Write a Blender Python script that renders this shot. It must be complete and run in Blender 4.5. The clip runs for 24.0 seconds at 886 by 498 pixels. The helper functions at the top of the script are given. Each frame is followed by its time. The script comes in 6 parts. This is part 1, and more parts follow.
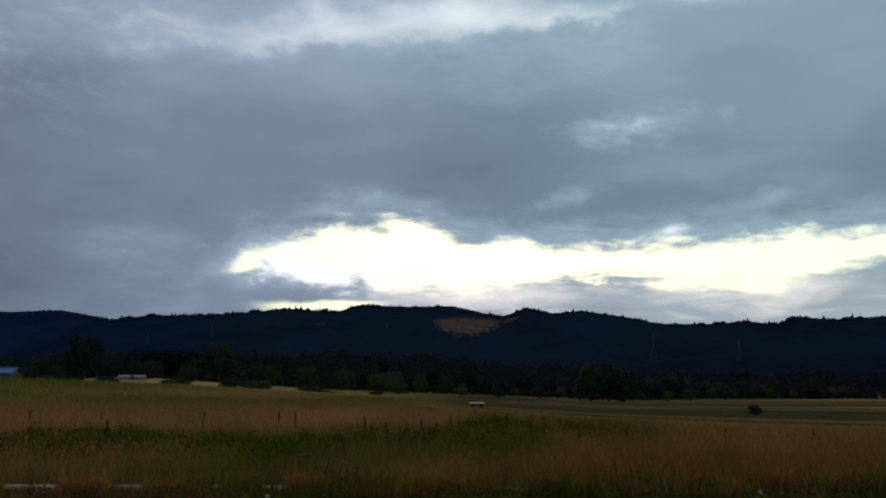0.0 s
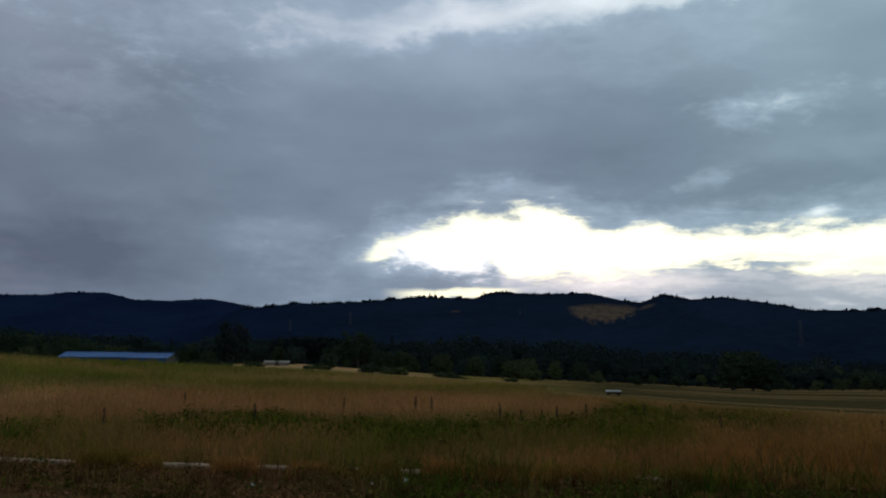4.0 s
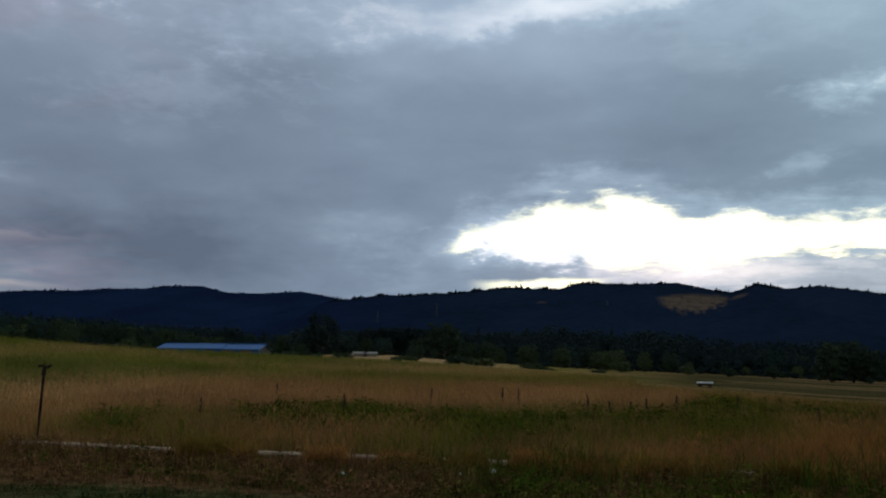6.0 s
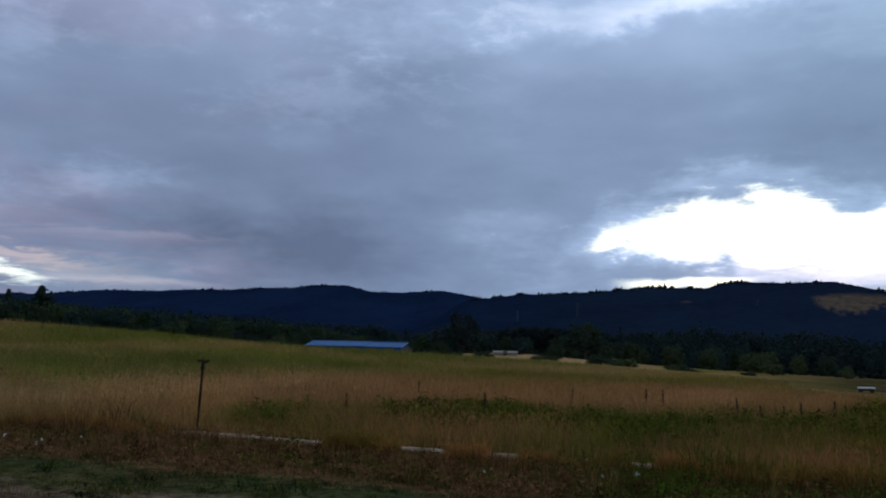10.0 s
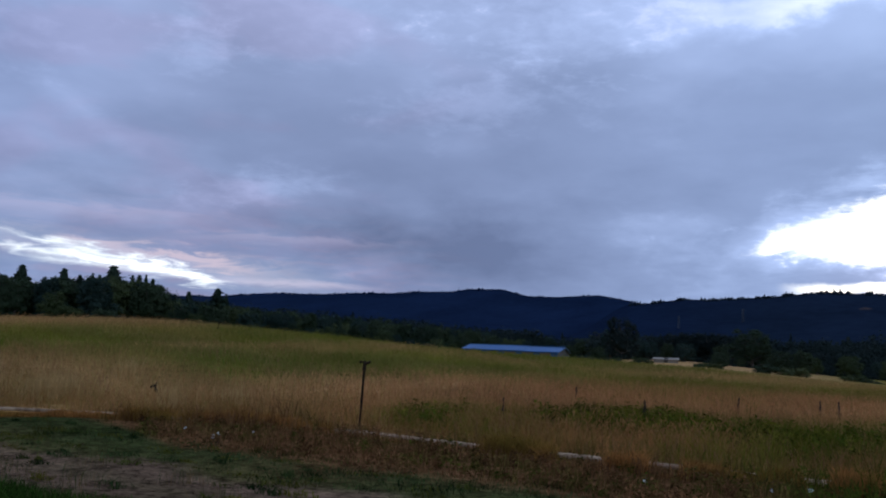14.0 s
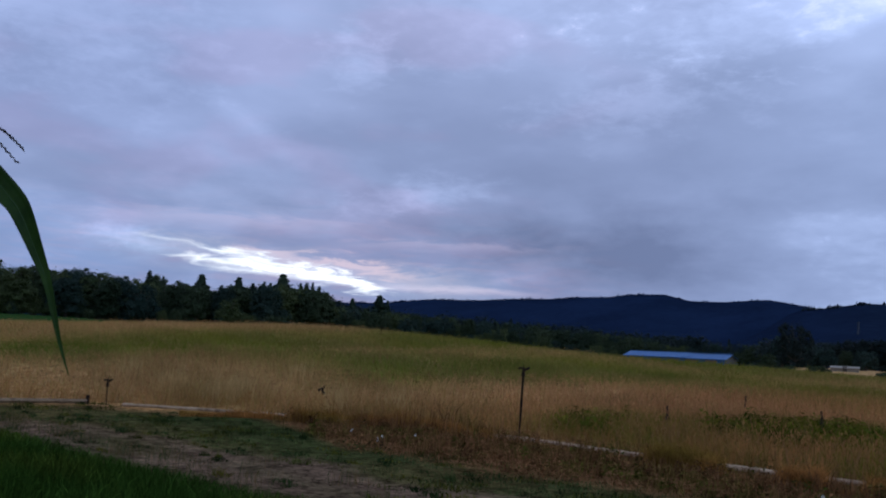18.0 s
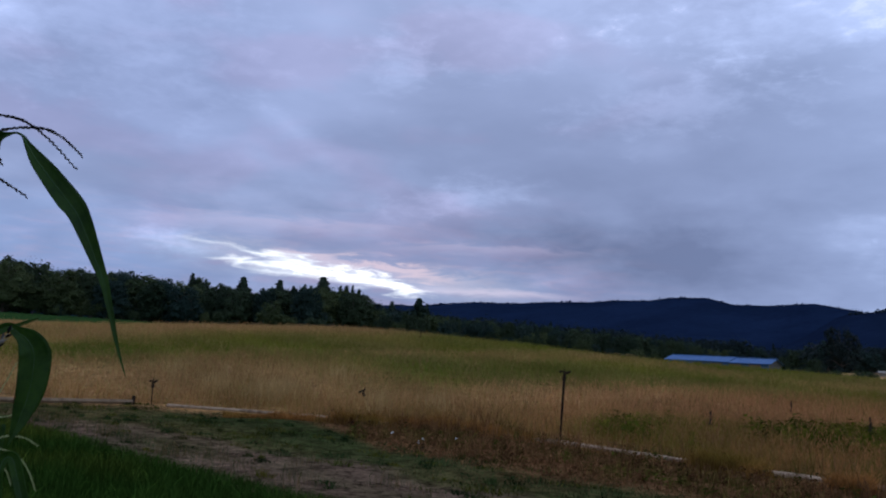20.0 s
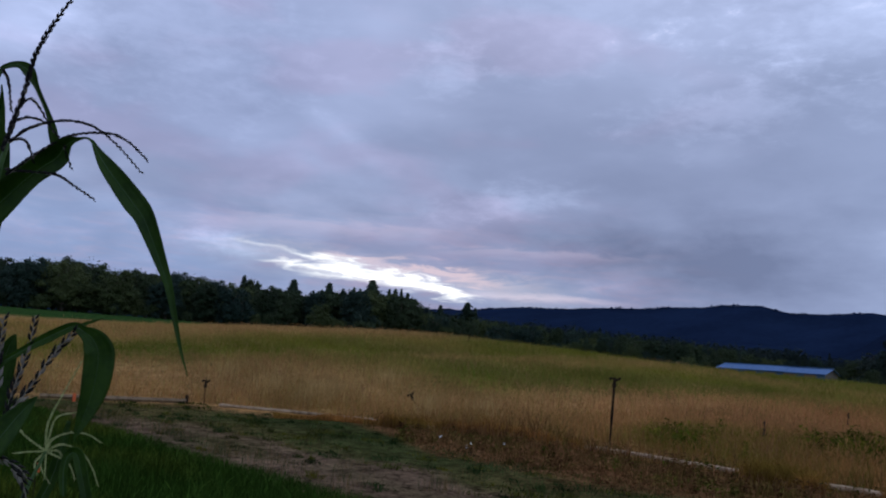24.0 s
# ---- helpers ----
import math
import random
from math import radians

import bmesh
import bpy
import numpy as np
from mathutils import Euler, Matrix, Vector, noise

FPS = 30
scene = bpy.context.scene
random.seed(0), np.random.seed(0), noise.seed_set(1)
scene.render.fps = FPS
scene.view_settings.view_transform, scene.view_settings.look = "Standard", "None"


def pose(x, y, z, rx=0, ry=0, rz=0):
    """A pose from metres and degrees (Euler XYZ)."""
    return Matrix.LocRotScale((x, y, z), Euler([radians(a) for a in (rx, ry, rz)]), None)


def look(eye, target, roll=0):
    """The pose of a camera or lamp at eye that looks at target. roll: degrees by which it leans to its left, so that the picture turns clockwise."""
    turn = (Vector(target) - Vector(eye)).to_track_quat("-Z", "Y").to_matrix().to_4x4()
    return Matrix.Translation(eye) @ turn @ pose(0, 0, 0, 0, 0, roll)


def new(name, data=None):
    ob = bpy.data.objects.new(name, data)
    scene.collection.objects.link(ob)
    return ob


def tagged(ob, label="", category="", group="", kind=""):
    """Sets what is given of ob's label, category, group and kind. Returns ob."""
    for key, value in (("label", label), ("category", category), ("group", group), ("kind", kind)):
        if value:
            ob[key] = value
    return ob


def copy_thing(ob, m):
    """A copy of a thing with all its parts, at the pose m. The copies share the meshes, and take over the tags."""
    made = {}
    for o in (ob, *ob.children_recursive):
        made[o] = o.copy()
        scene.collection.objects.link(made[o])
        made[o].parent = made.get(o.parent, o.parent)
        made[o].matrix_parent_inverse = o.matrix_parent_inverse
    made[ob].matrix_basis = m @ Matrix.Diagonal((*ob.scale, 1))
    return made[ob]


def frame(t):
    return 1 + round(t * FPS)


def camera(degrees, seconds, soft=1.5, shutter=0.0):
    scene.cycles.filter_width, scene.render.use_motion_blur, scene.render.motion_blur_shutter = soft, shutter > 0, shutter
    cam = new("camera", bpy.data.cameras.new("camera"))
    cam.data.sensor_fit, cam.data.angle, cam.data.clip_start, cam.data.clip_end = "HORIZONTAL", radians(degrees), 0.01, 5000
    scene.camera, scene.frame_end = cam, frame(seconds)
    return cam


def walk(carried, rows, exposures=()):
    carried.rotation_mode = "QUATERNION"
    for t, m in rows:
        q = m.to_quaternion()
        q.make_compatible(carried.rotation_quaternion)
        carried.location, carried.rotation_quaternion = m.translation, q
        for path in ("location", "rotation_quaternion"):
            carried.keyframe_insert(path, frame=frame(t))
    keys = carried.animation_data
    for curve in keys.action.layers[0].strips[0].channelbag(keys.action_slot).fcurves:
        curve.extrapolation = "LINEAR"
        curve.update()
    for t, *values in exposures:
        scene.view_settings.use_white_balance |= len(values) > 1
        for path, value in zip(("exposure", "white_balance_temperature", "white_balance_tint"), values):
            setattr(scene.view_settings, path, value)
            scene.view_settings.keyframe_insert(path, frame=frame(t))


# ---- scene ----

# ---------- camera: a phone held at eye height, turning slowly to its left where it stands ----------
cam = camera(53.7, 24.0, 2.0)
EYE = 1.6
ROWS = [
    (0.0, -0.00, 9.00, 0.00),
    (0.5, 0.24, 9.00, 0.03),
    (1.0, 0.81, 8.99, 0.09),
    (1.5, 1.79, 8.93, 0.15),
    (2.0, 3.17, 8.78, 0.23),
    (2.5, 4.57, 8.63, 0.35),
    (4.5, 10.17, 7.97, 0.51),
    (5.0, 11.58, 7.81, 0.57),
    (5.5, 12.97, 7.63, 0.51),
    (6.0, 14.37, 7.51, 0.53),
    (6.5, 15.47, 7.42, 0.51),
    (7.0, 16.43, 7.36, 0.55),
    (7.5, 17.48, 7.36, 0.66),
    (8.0, 18.63, 7.35, 0.81),
    (8.5, 19.88, 7.34, 0.95),
    (9.0, 21.16, 7.32, 1.11),
    (9.5, 22.34, 7.32, 1.25),
    (10.0, 23.55, 7.31, 1.31),
    (10.5, 24.78, 7.32, 1.44),
    (12.5, 29.69, 7.33, 1.91),
    (13.0, 30.97, 7.30, 1.98),
    (13.5, 32.38, 7.28, 2.21),
    (14.0, 33.83, 7.26, 2.38),
    (14.5, 35.29, 7.24, 2.57),
    (15.0, 36.76, 7.24, 2.67),
    (15.5, 38.27, 7.24, 2.76),
    (16.0, 39.77, 7.22, 2.79),
    (16.5, 41.13, 7.19, 2.79),
    (17.0, 42.31, 7.17, 2.81),
    (17.5, 43.35, 7.18, 2.80),
    (18.0, 44.17, 7.18, 2.83),
    (18.5, 44.82, 7.20, 2.83),
    (20.5, 47.35, 7.23, 3.29),
    (21.0, 47.87, 7.22, 3.45),
    (21.5, 48.34, 7.23, 3.59),
    (22.0, 48.76, 7.24, 3.72),
    (22.5, 49.17, 7.25, 3.89),
    (23.0, 49.43, 7.30, 3.96),
    (23.5, 49.71, 7.32, 4.03),
    (24.0, 49.99, 7.32, 4.04),
]


def away(az, el, d, eye=(0.0, 0.0, EYE)):
    """The point d metres off in the direction az (degrees clockwise from +y) and el (degrees up)."""
    a, e = radians(az), radians(el)
    return Vector(eye) + d * Vector((math.sin(a) * math.cos(e), math.cos(a) * math.cos(e), math.sin(e)))


EXPOSURES = [
    (0.0, -0.36, 6100, -2), (1.0, -0.50, 6120, 0), (2.5, -0.44, 6090, 1), (5.0, -0.18, 6150, 0), (7.0, -0.06, 5850, 0), (8.0, 0.02, 5500, 2), (9.0, 0.04, 5570, 3), (10.0, 0.05, 5480, 5),
    (13.0, 0.22, 5380, 7), (14.0, 0.31, 5330, 14), (16.0, 0.41, 5010, 12), (17.0, 0.42, 5230, 15), (21.0, 0.46, 5480, 16), (24.0, 0.46, 5700, 15),
]


def shift(t):
    """The phone drifts a hand's width to its left while it turns at the end."""
    u = min(max((t - 17.0) / 5.4, 0.0), 1.0)
    k = 1.0 - u * u * (3 - 2 * u)
    return Vector((0.020 * k, 0.053 * k, 0.0))


walk(cam, [(t, look(Vector((0, 0, EYE)) + shift(t), away(-yaw, pitch, 1.0) + shift(t), left)) for t, yaw, pitch, left in ROWS], EXPOSURES)

# ---------- materials: helpers ----------


class Graph:
    """A small wrapper to write node trees as expressions."""

    def __init__(self, tree):
        self.tree, self.nodes = tree, tree.nodes

    def link(self, a, b):
        self.tree.links.new(a, b)

    def feed(self, socket, value):
        if isinstance(value, bpy.types.NodeSocket):
            self.link(value, socket)
        else:
            socket.default_value = value

    def op(self, kind, a, b=0.0, c=0.0, clamp=False):
        n = self.nodes.new("ShaderNodeMath")
        n.operation, n.use_clamp = kind, clamp
        for s, v in zip(n.inputs, (a, b, c)):
            self.feed(s, v)
        return n.outputs[0]

    def add(self, a, b):
        return self.op("ADD", a, b)

    def sub(self, a, b):
        return self.op("SUBTRACT", a, b)

    def mul(self, a, b):
        return self.op("MULTIPLY", a, b)

    def step(self, x, lo, hi):
        n = self.nodes.new("ShaderNodeMapRange")
        n.interpolation_type = "SMOOTHSTEP"
        self.feed(n.inputs["Value"], x)
        self.feed(n.inputs["From Min"], lo)
        self.feed(n.inputs["From Max"], hi)
        return n.outputs[0]

    def mix(self, f, a, b, blend="MIX"):
        n = self.nodes.new("ShaderNodeMix")
        n.data_type, n.blend_type = "RGBA", blend
        self.feed(n.inputs[0], f)
        self.feed(n.inputs[6], a if isinstance(a, bpy.types.NodeSocket) else (*a, 1))
        self.feed(n.inputs[7], b if isinstance(b, bpy.types.NodeSocket) else (*b, 1))
        return n.outputs[2]

    def xyz(self, x, y, z):
        n = self.nodes.new("ShaderNodeCombineXYZ")
        for s, v in zip(n.inputs, (x, y, z)):
            self.feed(s, v)
        return n.outputs[0]

    def noise(self, vec, scale, detail=4.0, rough=0.55, distort=0.0):
        n = self.nodes.new("ShaderNodeTexNoise")
        self.feed(n.inputs["Vector"], vec)
        n.inputs["Scale"].default_value, n.inputs["Detail"].default_value = scale, detail
        n.inputs["Roughness"].default_value, n.inputs["Distortion"].default_value = rough, distort
        return n.outputs[0]

    def table(self, x, lo, hi, rows):
        """A function of x between lo and hi, from rows of (x, value from 0 to 1)."""
        n = self.nodes.new("ShaderNodeValToRGB")
        ramp = n.color_ramp
        ramp.interpolation = "LINEAR"
        m = self.nodes.new("ShaderNodeMapRange")
        self.feed(m.inputs["Value"], x)
        m.inputs["From Min"].default_value, m.inputs["From Max"].default_value = lo, hi
        while len(ramp.elements) < len(rows):
            ramp.elements.new(0.5)
        for e, (p, v) in zip(ramp.elements, rows):
            e.position, e.color = (p - lo) / (hi - lo), (v, v, v, 1)
        self.link(m.outputs[0], n.inputs[0])
        return n.outputs[0]


# ---------- world: broken evening cloud over a clear strip in the west ----------
SUN_AZ, SUN_EL = 4.0, 7.0
world = bpy.data.worlds.new("evening_sky")
scene.world = world
world.use_nodes = True
g = Graph(world.node_tree)
g.nodes.clear()
out = g.nodes.new("ShaderNodeOutputWorld")
bg = g.nodes.new("ShaderNodeBackground")
g.link(bg.outputs[0], out.inputs[0])
coord = g.nodes.new("ShaderNodeTexCoord")
sep = g.nodes.new("ShaderNodeSeparateXYZ")
g.link(coord.outputs["Generated"], sep.inputs[0])
sx, sy, sz = sep.outputs
el = g.mul(g.op("ARCSINE", sz), 57.2958)
az = g.mul(g.op("ARCTAN2", sx, sy), 57.2958)
up = g.add(g.op("MAXIMUM", sz, 0.0), 0.2)
deck = g.xyz(g.op("DIVIDE", sx, up), g.op("DIVIDE", sy, up), 0.0)
soft = g.sub(g.noise(g.xyz(g.op("DIVIDE", sx, up), g.op("DIVIDE", sy, up), 3.7), 1.0, 2.5, 0.5, 0.1), 0.5)
fine = g.sub(g.noise(g.xyz(sx, sy, g.mul(sz, 3.4)), 4.0, 4, 0.46, 0.1), 0.5)
puff = g.sub(g.noise(g.xyz(sx, sy, g.mul(sz, 2.0)), 15.0, 6, 0.58, 0.15), 0.5)
wisp = g.sub(g.noise(g.xyz(sx, sy, g.mul(sz, 6.0)), 14.0, 5, 0.6, 0.8), 0.5)


rag = g.sub(g.noise(g.xyz(sx, sy, g.mul(sz, 2.6)), 34.0, 5, 0.6, 0.3), 0.5)


def patch(a, e, long, wide, turn, amount, rough=1.0):
    """A soft-edged, ragged patch of thinner or thicker cloud."""
    c, s = math.cos(radians(turn)), math.sin(radians(turn))
    da, de = g.sub(az, a), g.sub(el, e)
    u = g.add(g.mul(da, c / long), g.mul(de, s / long))
    v = g.add(g.mul(da, -s / wide), g.mul(de, c / wide))
    far = g.op("SQRT", g.add(g.mul(u, u), g.mul(v, v)))
    far = g.add(far, g.add(g.mul(puff, 3.0 * rough), g.add(g.mul(fine, 1.6), g.mul(rag, 2.6 * rough * rough))))
    return g.mul(g.step(far, 1.5, -0.5), amount)


THIN_SOUTH = [
    (-40.7, 23, 8, 3.5, 5, 0.12), (-50.8, 18.9, 2.6, 1.9, 30, 0.2), (-57.2, 14.3, 3.2, 1.0, -28, 0.2, 0.5), (-46, 10.6, 5, 1.0, 8, 0.26), (-77, 18, 4, 2.5, 0, 0.38, 0.35), (-31.3, 17, 6, 2.2, 5, 0.22), (-20.3, 8.35, 0.4, 0.35, 0, 0.2), (-24.3, 22.8, 9, 3, 8, 0.22), (12.6, 16.6, 4.4, 1.0, 4, 0.46),
]
THIN_WEST = [
    (8.4, 12.2, 2.2, 0.6, 14, 0.34), (-68, 20, 8, 5, 0, 0.14), (6, 21.5, 8, 3, 0, 0.14), (-1.3, 12.0, 1.6, 0.5, 0, 0.4), (20.5, 11.5, 2.0, 0.5, 10, 0.3), (14.8, 9.9, 1.2, 0.5, 12, 0.6), (-63.8, 6.4, 2.5, 0.8, -10, 0.32), (-20, 7.4, 5, 2.2, 0, 0.18), (-8.6, 7.5, 4.5, 1.1, -6, 0.95), (-10.2, 8.4, 1.2, 0.6, 0, 0.3),
]
THICK = [
    (-30, 6.0, 13, 2.6, 0, -0.22),     (-33, 7.5, 12, 3.2, 0, -0.28),     (-28, 16, 7, 4, 0, -0.08), (-37, 8.6, 9, 1.7, -5, -0.12), (-21.5, 18, 8, 3, 0, -0.08), (0, 16, 16, 5, 6, -0.10), (-4, 13, 9, 2.5, 4, -0.08),
    (-24, 10.4, 6, 1.5, 0, -0.10), (15.4, 12.2, 5, 1.2, -5, -0.10), (3, 12.6, 5, 1.5, 0, -0.12), (-54, 9.4, 7, 1.1, -5, -0.08), (-66, 9.6, 6, 1.5, 0, -0.05),
]
# rolling lumps of the cloud deck, flattened towards the horizon, and streaks low down
lump = g.sub(g.noise(g.xyz(g.op("DIVIDE", sx, up), g.op("DIVIDE", sy, up), 9.1), 3.4, 4, 0.42, 0.35), 0.5)
lump2 = g.sub(g.noise(g.xyz(g.op("DIVIDE", sx, up), g.op("DIVIDE", sy, up), 1.3), 8.5, 5, 0.5, 0.4), 0.5)
comb = g.mul(wisp, g.step(el, 15.0, 6.0))
calm = g.sub(1.0, g.mul(g.step(el, 8.0, 15.0), 0.8))
tone = g.add(0.54, g.add(g.mul(soft, 0.42), g.add(g.mul(fine, 0.30), g.add(g.mul(g.mul(puff, calm), 0.15), g.add(g.mul(lump, 0.40), g.add(g.mul(g.mul(lump2, calm), 0.12), g.mul(comb, 0.10)))))))
# broken edges and scraps of cloud
tone = g.add(tone, g.mul(g.mul(g.sub(g.noise(g.xyz(sx, sy, g.mul(sz, 2.4)), 26.0, 4, 0.55, 0.3), 0.5), g.step(el, 24.0, 8.0)), 0.1))
for p in THIN_SOUTH + THIN_WEST:
    tone = g.add(tone, patch(*p))
for p in THICK:
    tone = g.add(tone, patch(*p, 0.35))
tone = g.add(tone, patch(-8.8, 7.3, 6.0, 1.6, -6, 0.42, 0.5))
tone = g.add(tone, g.sub(g.mul(g.step(el, 10.0, 26.0), 0.2), 0.04))
# the thick bank over the gap, its ragged upper edge and the thin bright cloud above that
rim = g.add(g.mul(g.table(az, -40, 40, [(-40, .63), (-17, .68), (-10, .70), (-8.6, .725), (-6.9, .71), (-3, .727), (.6, .737), (4.5, .753), (10, .767), (16, .785), (40, .80)]), 30.0), g.add(g.mul(puff, 3.4), g.mul(fine, 1.0)))
over = g.sub(el, rim)
glow = g.mul(g.mul(g.step(over, -0.7, 1.1), g.step(over, 5.0, 0.6)), g.mul(g.step(az, -32.0, -8.0), g.step(az, 40.0, 14.0)))
tone = g.add(tone, g.mul(glow, g.add(0.34, g.mul(fine, 1.0))))
# the gap in the west
top = g.add(g.mul(g.table(az, -16, 44, [(-16, .23), (-14.0, .25), (-13.4, .275), (-12.7, .295), (-9.8, .335), (-6.9, .362), (-3.2, .371), (-.9, .357), (1.7, .326), (6.2, .312), (8.8, .316), (13.5, .311), (18.7, .315), (27, .315), (44, .30)]), 30.0), g.add(g.mul(puff, 3.0), g.add(g.mul(wisp, 0.7), g.mul(rag, 1.9))))
low = g.add(g.mul(g.table(az, -16, 44, [(-16, .26), (-14.0, .25), (-13.4, .238), (-12.5, .243), (-11.3, .262), (-8.8, .266), (-6.8, .247), (-5.4, .238), (-4.6, .206), (-.9, .203), (3.2, .209), (8, .228), (12.7, .222), (16.8, .20), (21, .187), (23.4, .22), (27, .247), (44, .26)]), 30.0), g.add(g.mul(wisp, 2.4), g.add(g.mul(puff, 0.8), g.mul(rag, 1.2))))
inside = g.op("MINIMUM", g.sub(top, el), g.mul(g.sub(el, low), 1.3))
west = g.mul(g.step(az, -17.0, -12.5), 1.0)
tone = g.add(tone, g.mul(g.mul(g.step(inside, -2.4, 0.1), west), g.add(0.34, g.mul(wisp, 0.5))))
gap = g.mul(g.step(inside, -0.3, 0.9), west)
# the low bank under it
tone = g.add(tone, g.mul(g.mul(g.step(el, 7.7, 5.6), g.step(az, -13.0, 3.0)), g.add(0.36, g.add(g.mul(wisp, 0.55), g.mul(puff, 0.4)))))
cloud_ramp = g.nodes.new("ShaderNodeValToRGB")
for e, (p, c) in zip([*cloud_ramp.color_ramp.elements, *(cloud_ramp.color_ramp.elements.new(q) for q in (0.33, 0.62))], ((0.0, (0.125, 0.158, 0.21)), (1.0, (0.72, 0.84, 0.97)), (0.33, (0.20, 0.248, 0.312)), (0.62, (0.34, 0.412, 0.495)))):
    e.position, e.color = p, (*c, 1)
g.link(g.mul(tone, 0.68), cloud_ramp.inputs[0])
cloud = cloud_ramp.outputs[0]
# a warmer, pinker tone near the south-west horizon and under the western gap
pink = g.mul(g.mul(g.step(az, -28.0, -44.0), g.step(el, 11.0, 5.0)), g.step(wisp, -0.12, 0.22))
pink = g.add(g.mul(pink, 0.55), g.mul(g.mul(g.step(el, 7.6, 6.0), g.step(az, -14.0, 0.0)), 0.55))
cloud = g.mix(pink, cloud, g.mix(1.0, cloud, (1.35, 1.02, 0.92), "MULTIPLY"))
# clearer and brighter towards the sunset, more violet to the south
cloud = g.mix(g.step(az, 25.0, -14.0), cloud, g.mix(1.0, cloud, (1.065, 0.972, 1.035), "MULTIPLY"))
cloud = g.mix(g.step(az, -38.0, -8.0), cloud, g.mix(1.0, cloud, (1.27, 1.3, 1.28), "MULTIPLY"))
blush = g.mul(g.step(g.noise(g.xyz(sx, sy, g.mul(sz, 3.0)), 5.5, 3, 0.5, 0.2), 0.46, 0.66), g.step(az, -26.0, -46.0))
cloud = g.mix(blush, cloud, g.mix(1.0, cloud, (1.09, 0.985, 0.985), "MULTIPLY"))
# paler and bluer low cloud in the south
cloud = g.mix(g.mul(g.step(az, -56.0, -68.0), g.step(el, 11.0, 6.5)), cloud, g.mix(1.0, cloud, (1.03, 1.12, 1.17), "MULTIPLY"))
cloud = g.mix(g.mul(g.step(az, -48.0, -66.0), g.step(el, 9.0, 14.0)), cloud, g.mix(1.0, cloud, (1.09, 1.10, 1.12), "MULTIPLY"))
# thin bright streaks at the ridge and in the south-west
thin = g.sub(0.32, g.op("ABSOLUTE", g.sub(el, g.add(5.4, g.add(g.mul(az, 0.02), g.mul(wisp, 1.0))))))
thin = g.mul(g.step(thin, -0.15, 0.25), g.mul(g.step(az, -13.0, -10.0), g.step(az, -3.0, -6.0)))


def streak(a0, a1, e0, e1, wide, rag):
    line = g.add(g.add(e0, g.mul(g.sub(az, a0), (e1 - e0) / (a1 - a0))), g.add(g.mul(wisp, rag), g.mul(puff, rag * 0.6)))
    ends = g.mul(g.step(az, a0 - 1.0, a0 + 2.5), g.step(az, a1 + 1.0, a1 - 2.5))
    return g.mul(ends, g.step(g.sub(g.mul(ends, wide), g.op("ABSOLUTE", g.sub(el, line))), -0.3, 0.42))


def veil(a0, a1, e0, e1, wide, fade, rag):
    """A soft band of thin cloud between two directions."""
    line = g.add(g.add(e0, g.mul(g.sub(az, a0), (e1 - e0) / (a1 - a0))), g.add(g.mul(wisp, rag), g.mul(puff, rag * 0.5)))
    ends = g.mul(g.step(az, a0 - fade, a0 + fade), g.step(az, a1 + fade, a1 - fade))
    return g.mul(ends, g.step(g.op("ABSOLUTE", g.sub(el, line)), wide, 0.0))


south = 0.0
for a0, a1, e0, e1, wide, rough_edge, share in (
    (-64.5, -57.0, 6.95, 6.0, 0.08, 1.2, 0.45), (-60.6, -55.6, 6.38, 5.92, 0.20, 1.6, 0.9), (-62.2, -54.5, 5.65, 5.22, 0.14, 1.3, 0.9),
    (-59.0, -47.0, 5.62, 4.42, 0.31, 2.4, 1.0), (-58.6, -51.0, 5.88, 5.45, 0.20, 2.2, 0.85), (-60.0, -48.5, 5.22, 4.45, 0.07, 0.9, 0.8),
):
    south = g.op("MAXIMUM", south, g.mul(streak(a0, a1, e0, e1, wide, rough_edge), share))
halo = g.mul(veil(-66.0, -42.0, 6.6, 4.6, 1.5, 4.0, 2.0), 0.07)
cloud = g.mix(g.mul(veil(-53.5, -46.0, 6.0, 5.3, 0.55, 2.5, 2.6), 0.55), cloud, (0.68, 0.47, 0.42))
cloud = g.mix(g.mul(veil(-57.6, -54.0, 6.35, 6.1, 0.4, 1.6, 2.0), 0.5), cloud, (0.68, 0.49, 0.45))
cloud = g.mix(g.mul(veil(-50.0, -38.0, 7.2, 7.4, 0.5, 4.0, 1.5), 0.20), cloud, (0.52, 0.42, 0.45))
cloud = g.mix(g.mul(veil(-49.0, -39.0, 4.6, 4.5, 0.40, 3.0, 1.0), 0.42), cloud, (0.66, 0.52, 0.51))
cloud = g.mix(g.mul(veil(-66.0, -50.0, 7.9, 8.3, 0.8, 5.0, 2.0), 0.22), cloud, (0.50, 0.40, 0.43))
# scraps of cloud drawn out across the gap
scraps = g.op("MAXIMUM", streak(7.5, 16.5, 7.5, 7.2, 0.12, 1.8), g.op("MAXIMUM", g.mul(streak(2.5, 9.0, 8.1, 8.4, 0.06, 1.6), 0.6), g.op("MAXIMUM", streak(15.5, 21.0, 6.75, 6.6, 0.16, 1.4), g.mul(streak(-6.0, 0.5, 6.9, 7.6, 0.08, 2.2), 0.6))))
gap = g.mul(gap, g.sub(1.0, g.mul(scraps, 0.55)))
clear = g.op("MAXIMUM", gap, g.op("MAXIMUM", g.mul(thin, 0.8), g.op("MAXIMUM", g.mul(south, 0.9), halo)), clamp=True)
sky = g.nodes.new("ShaderNodeTexSky")
sky.sky_type, sky.sun_disc = "NISHITA", False
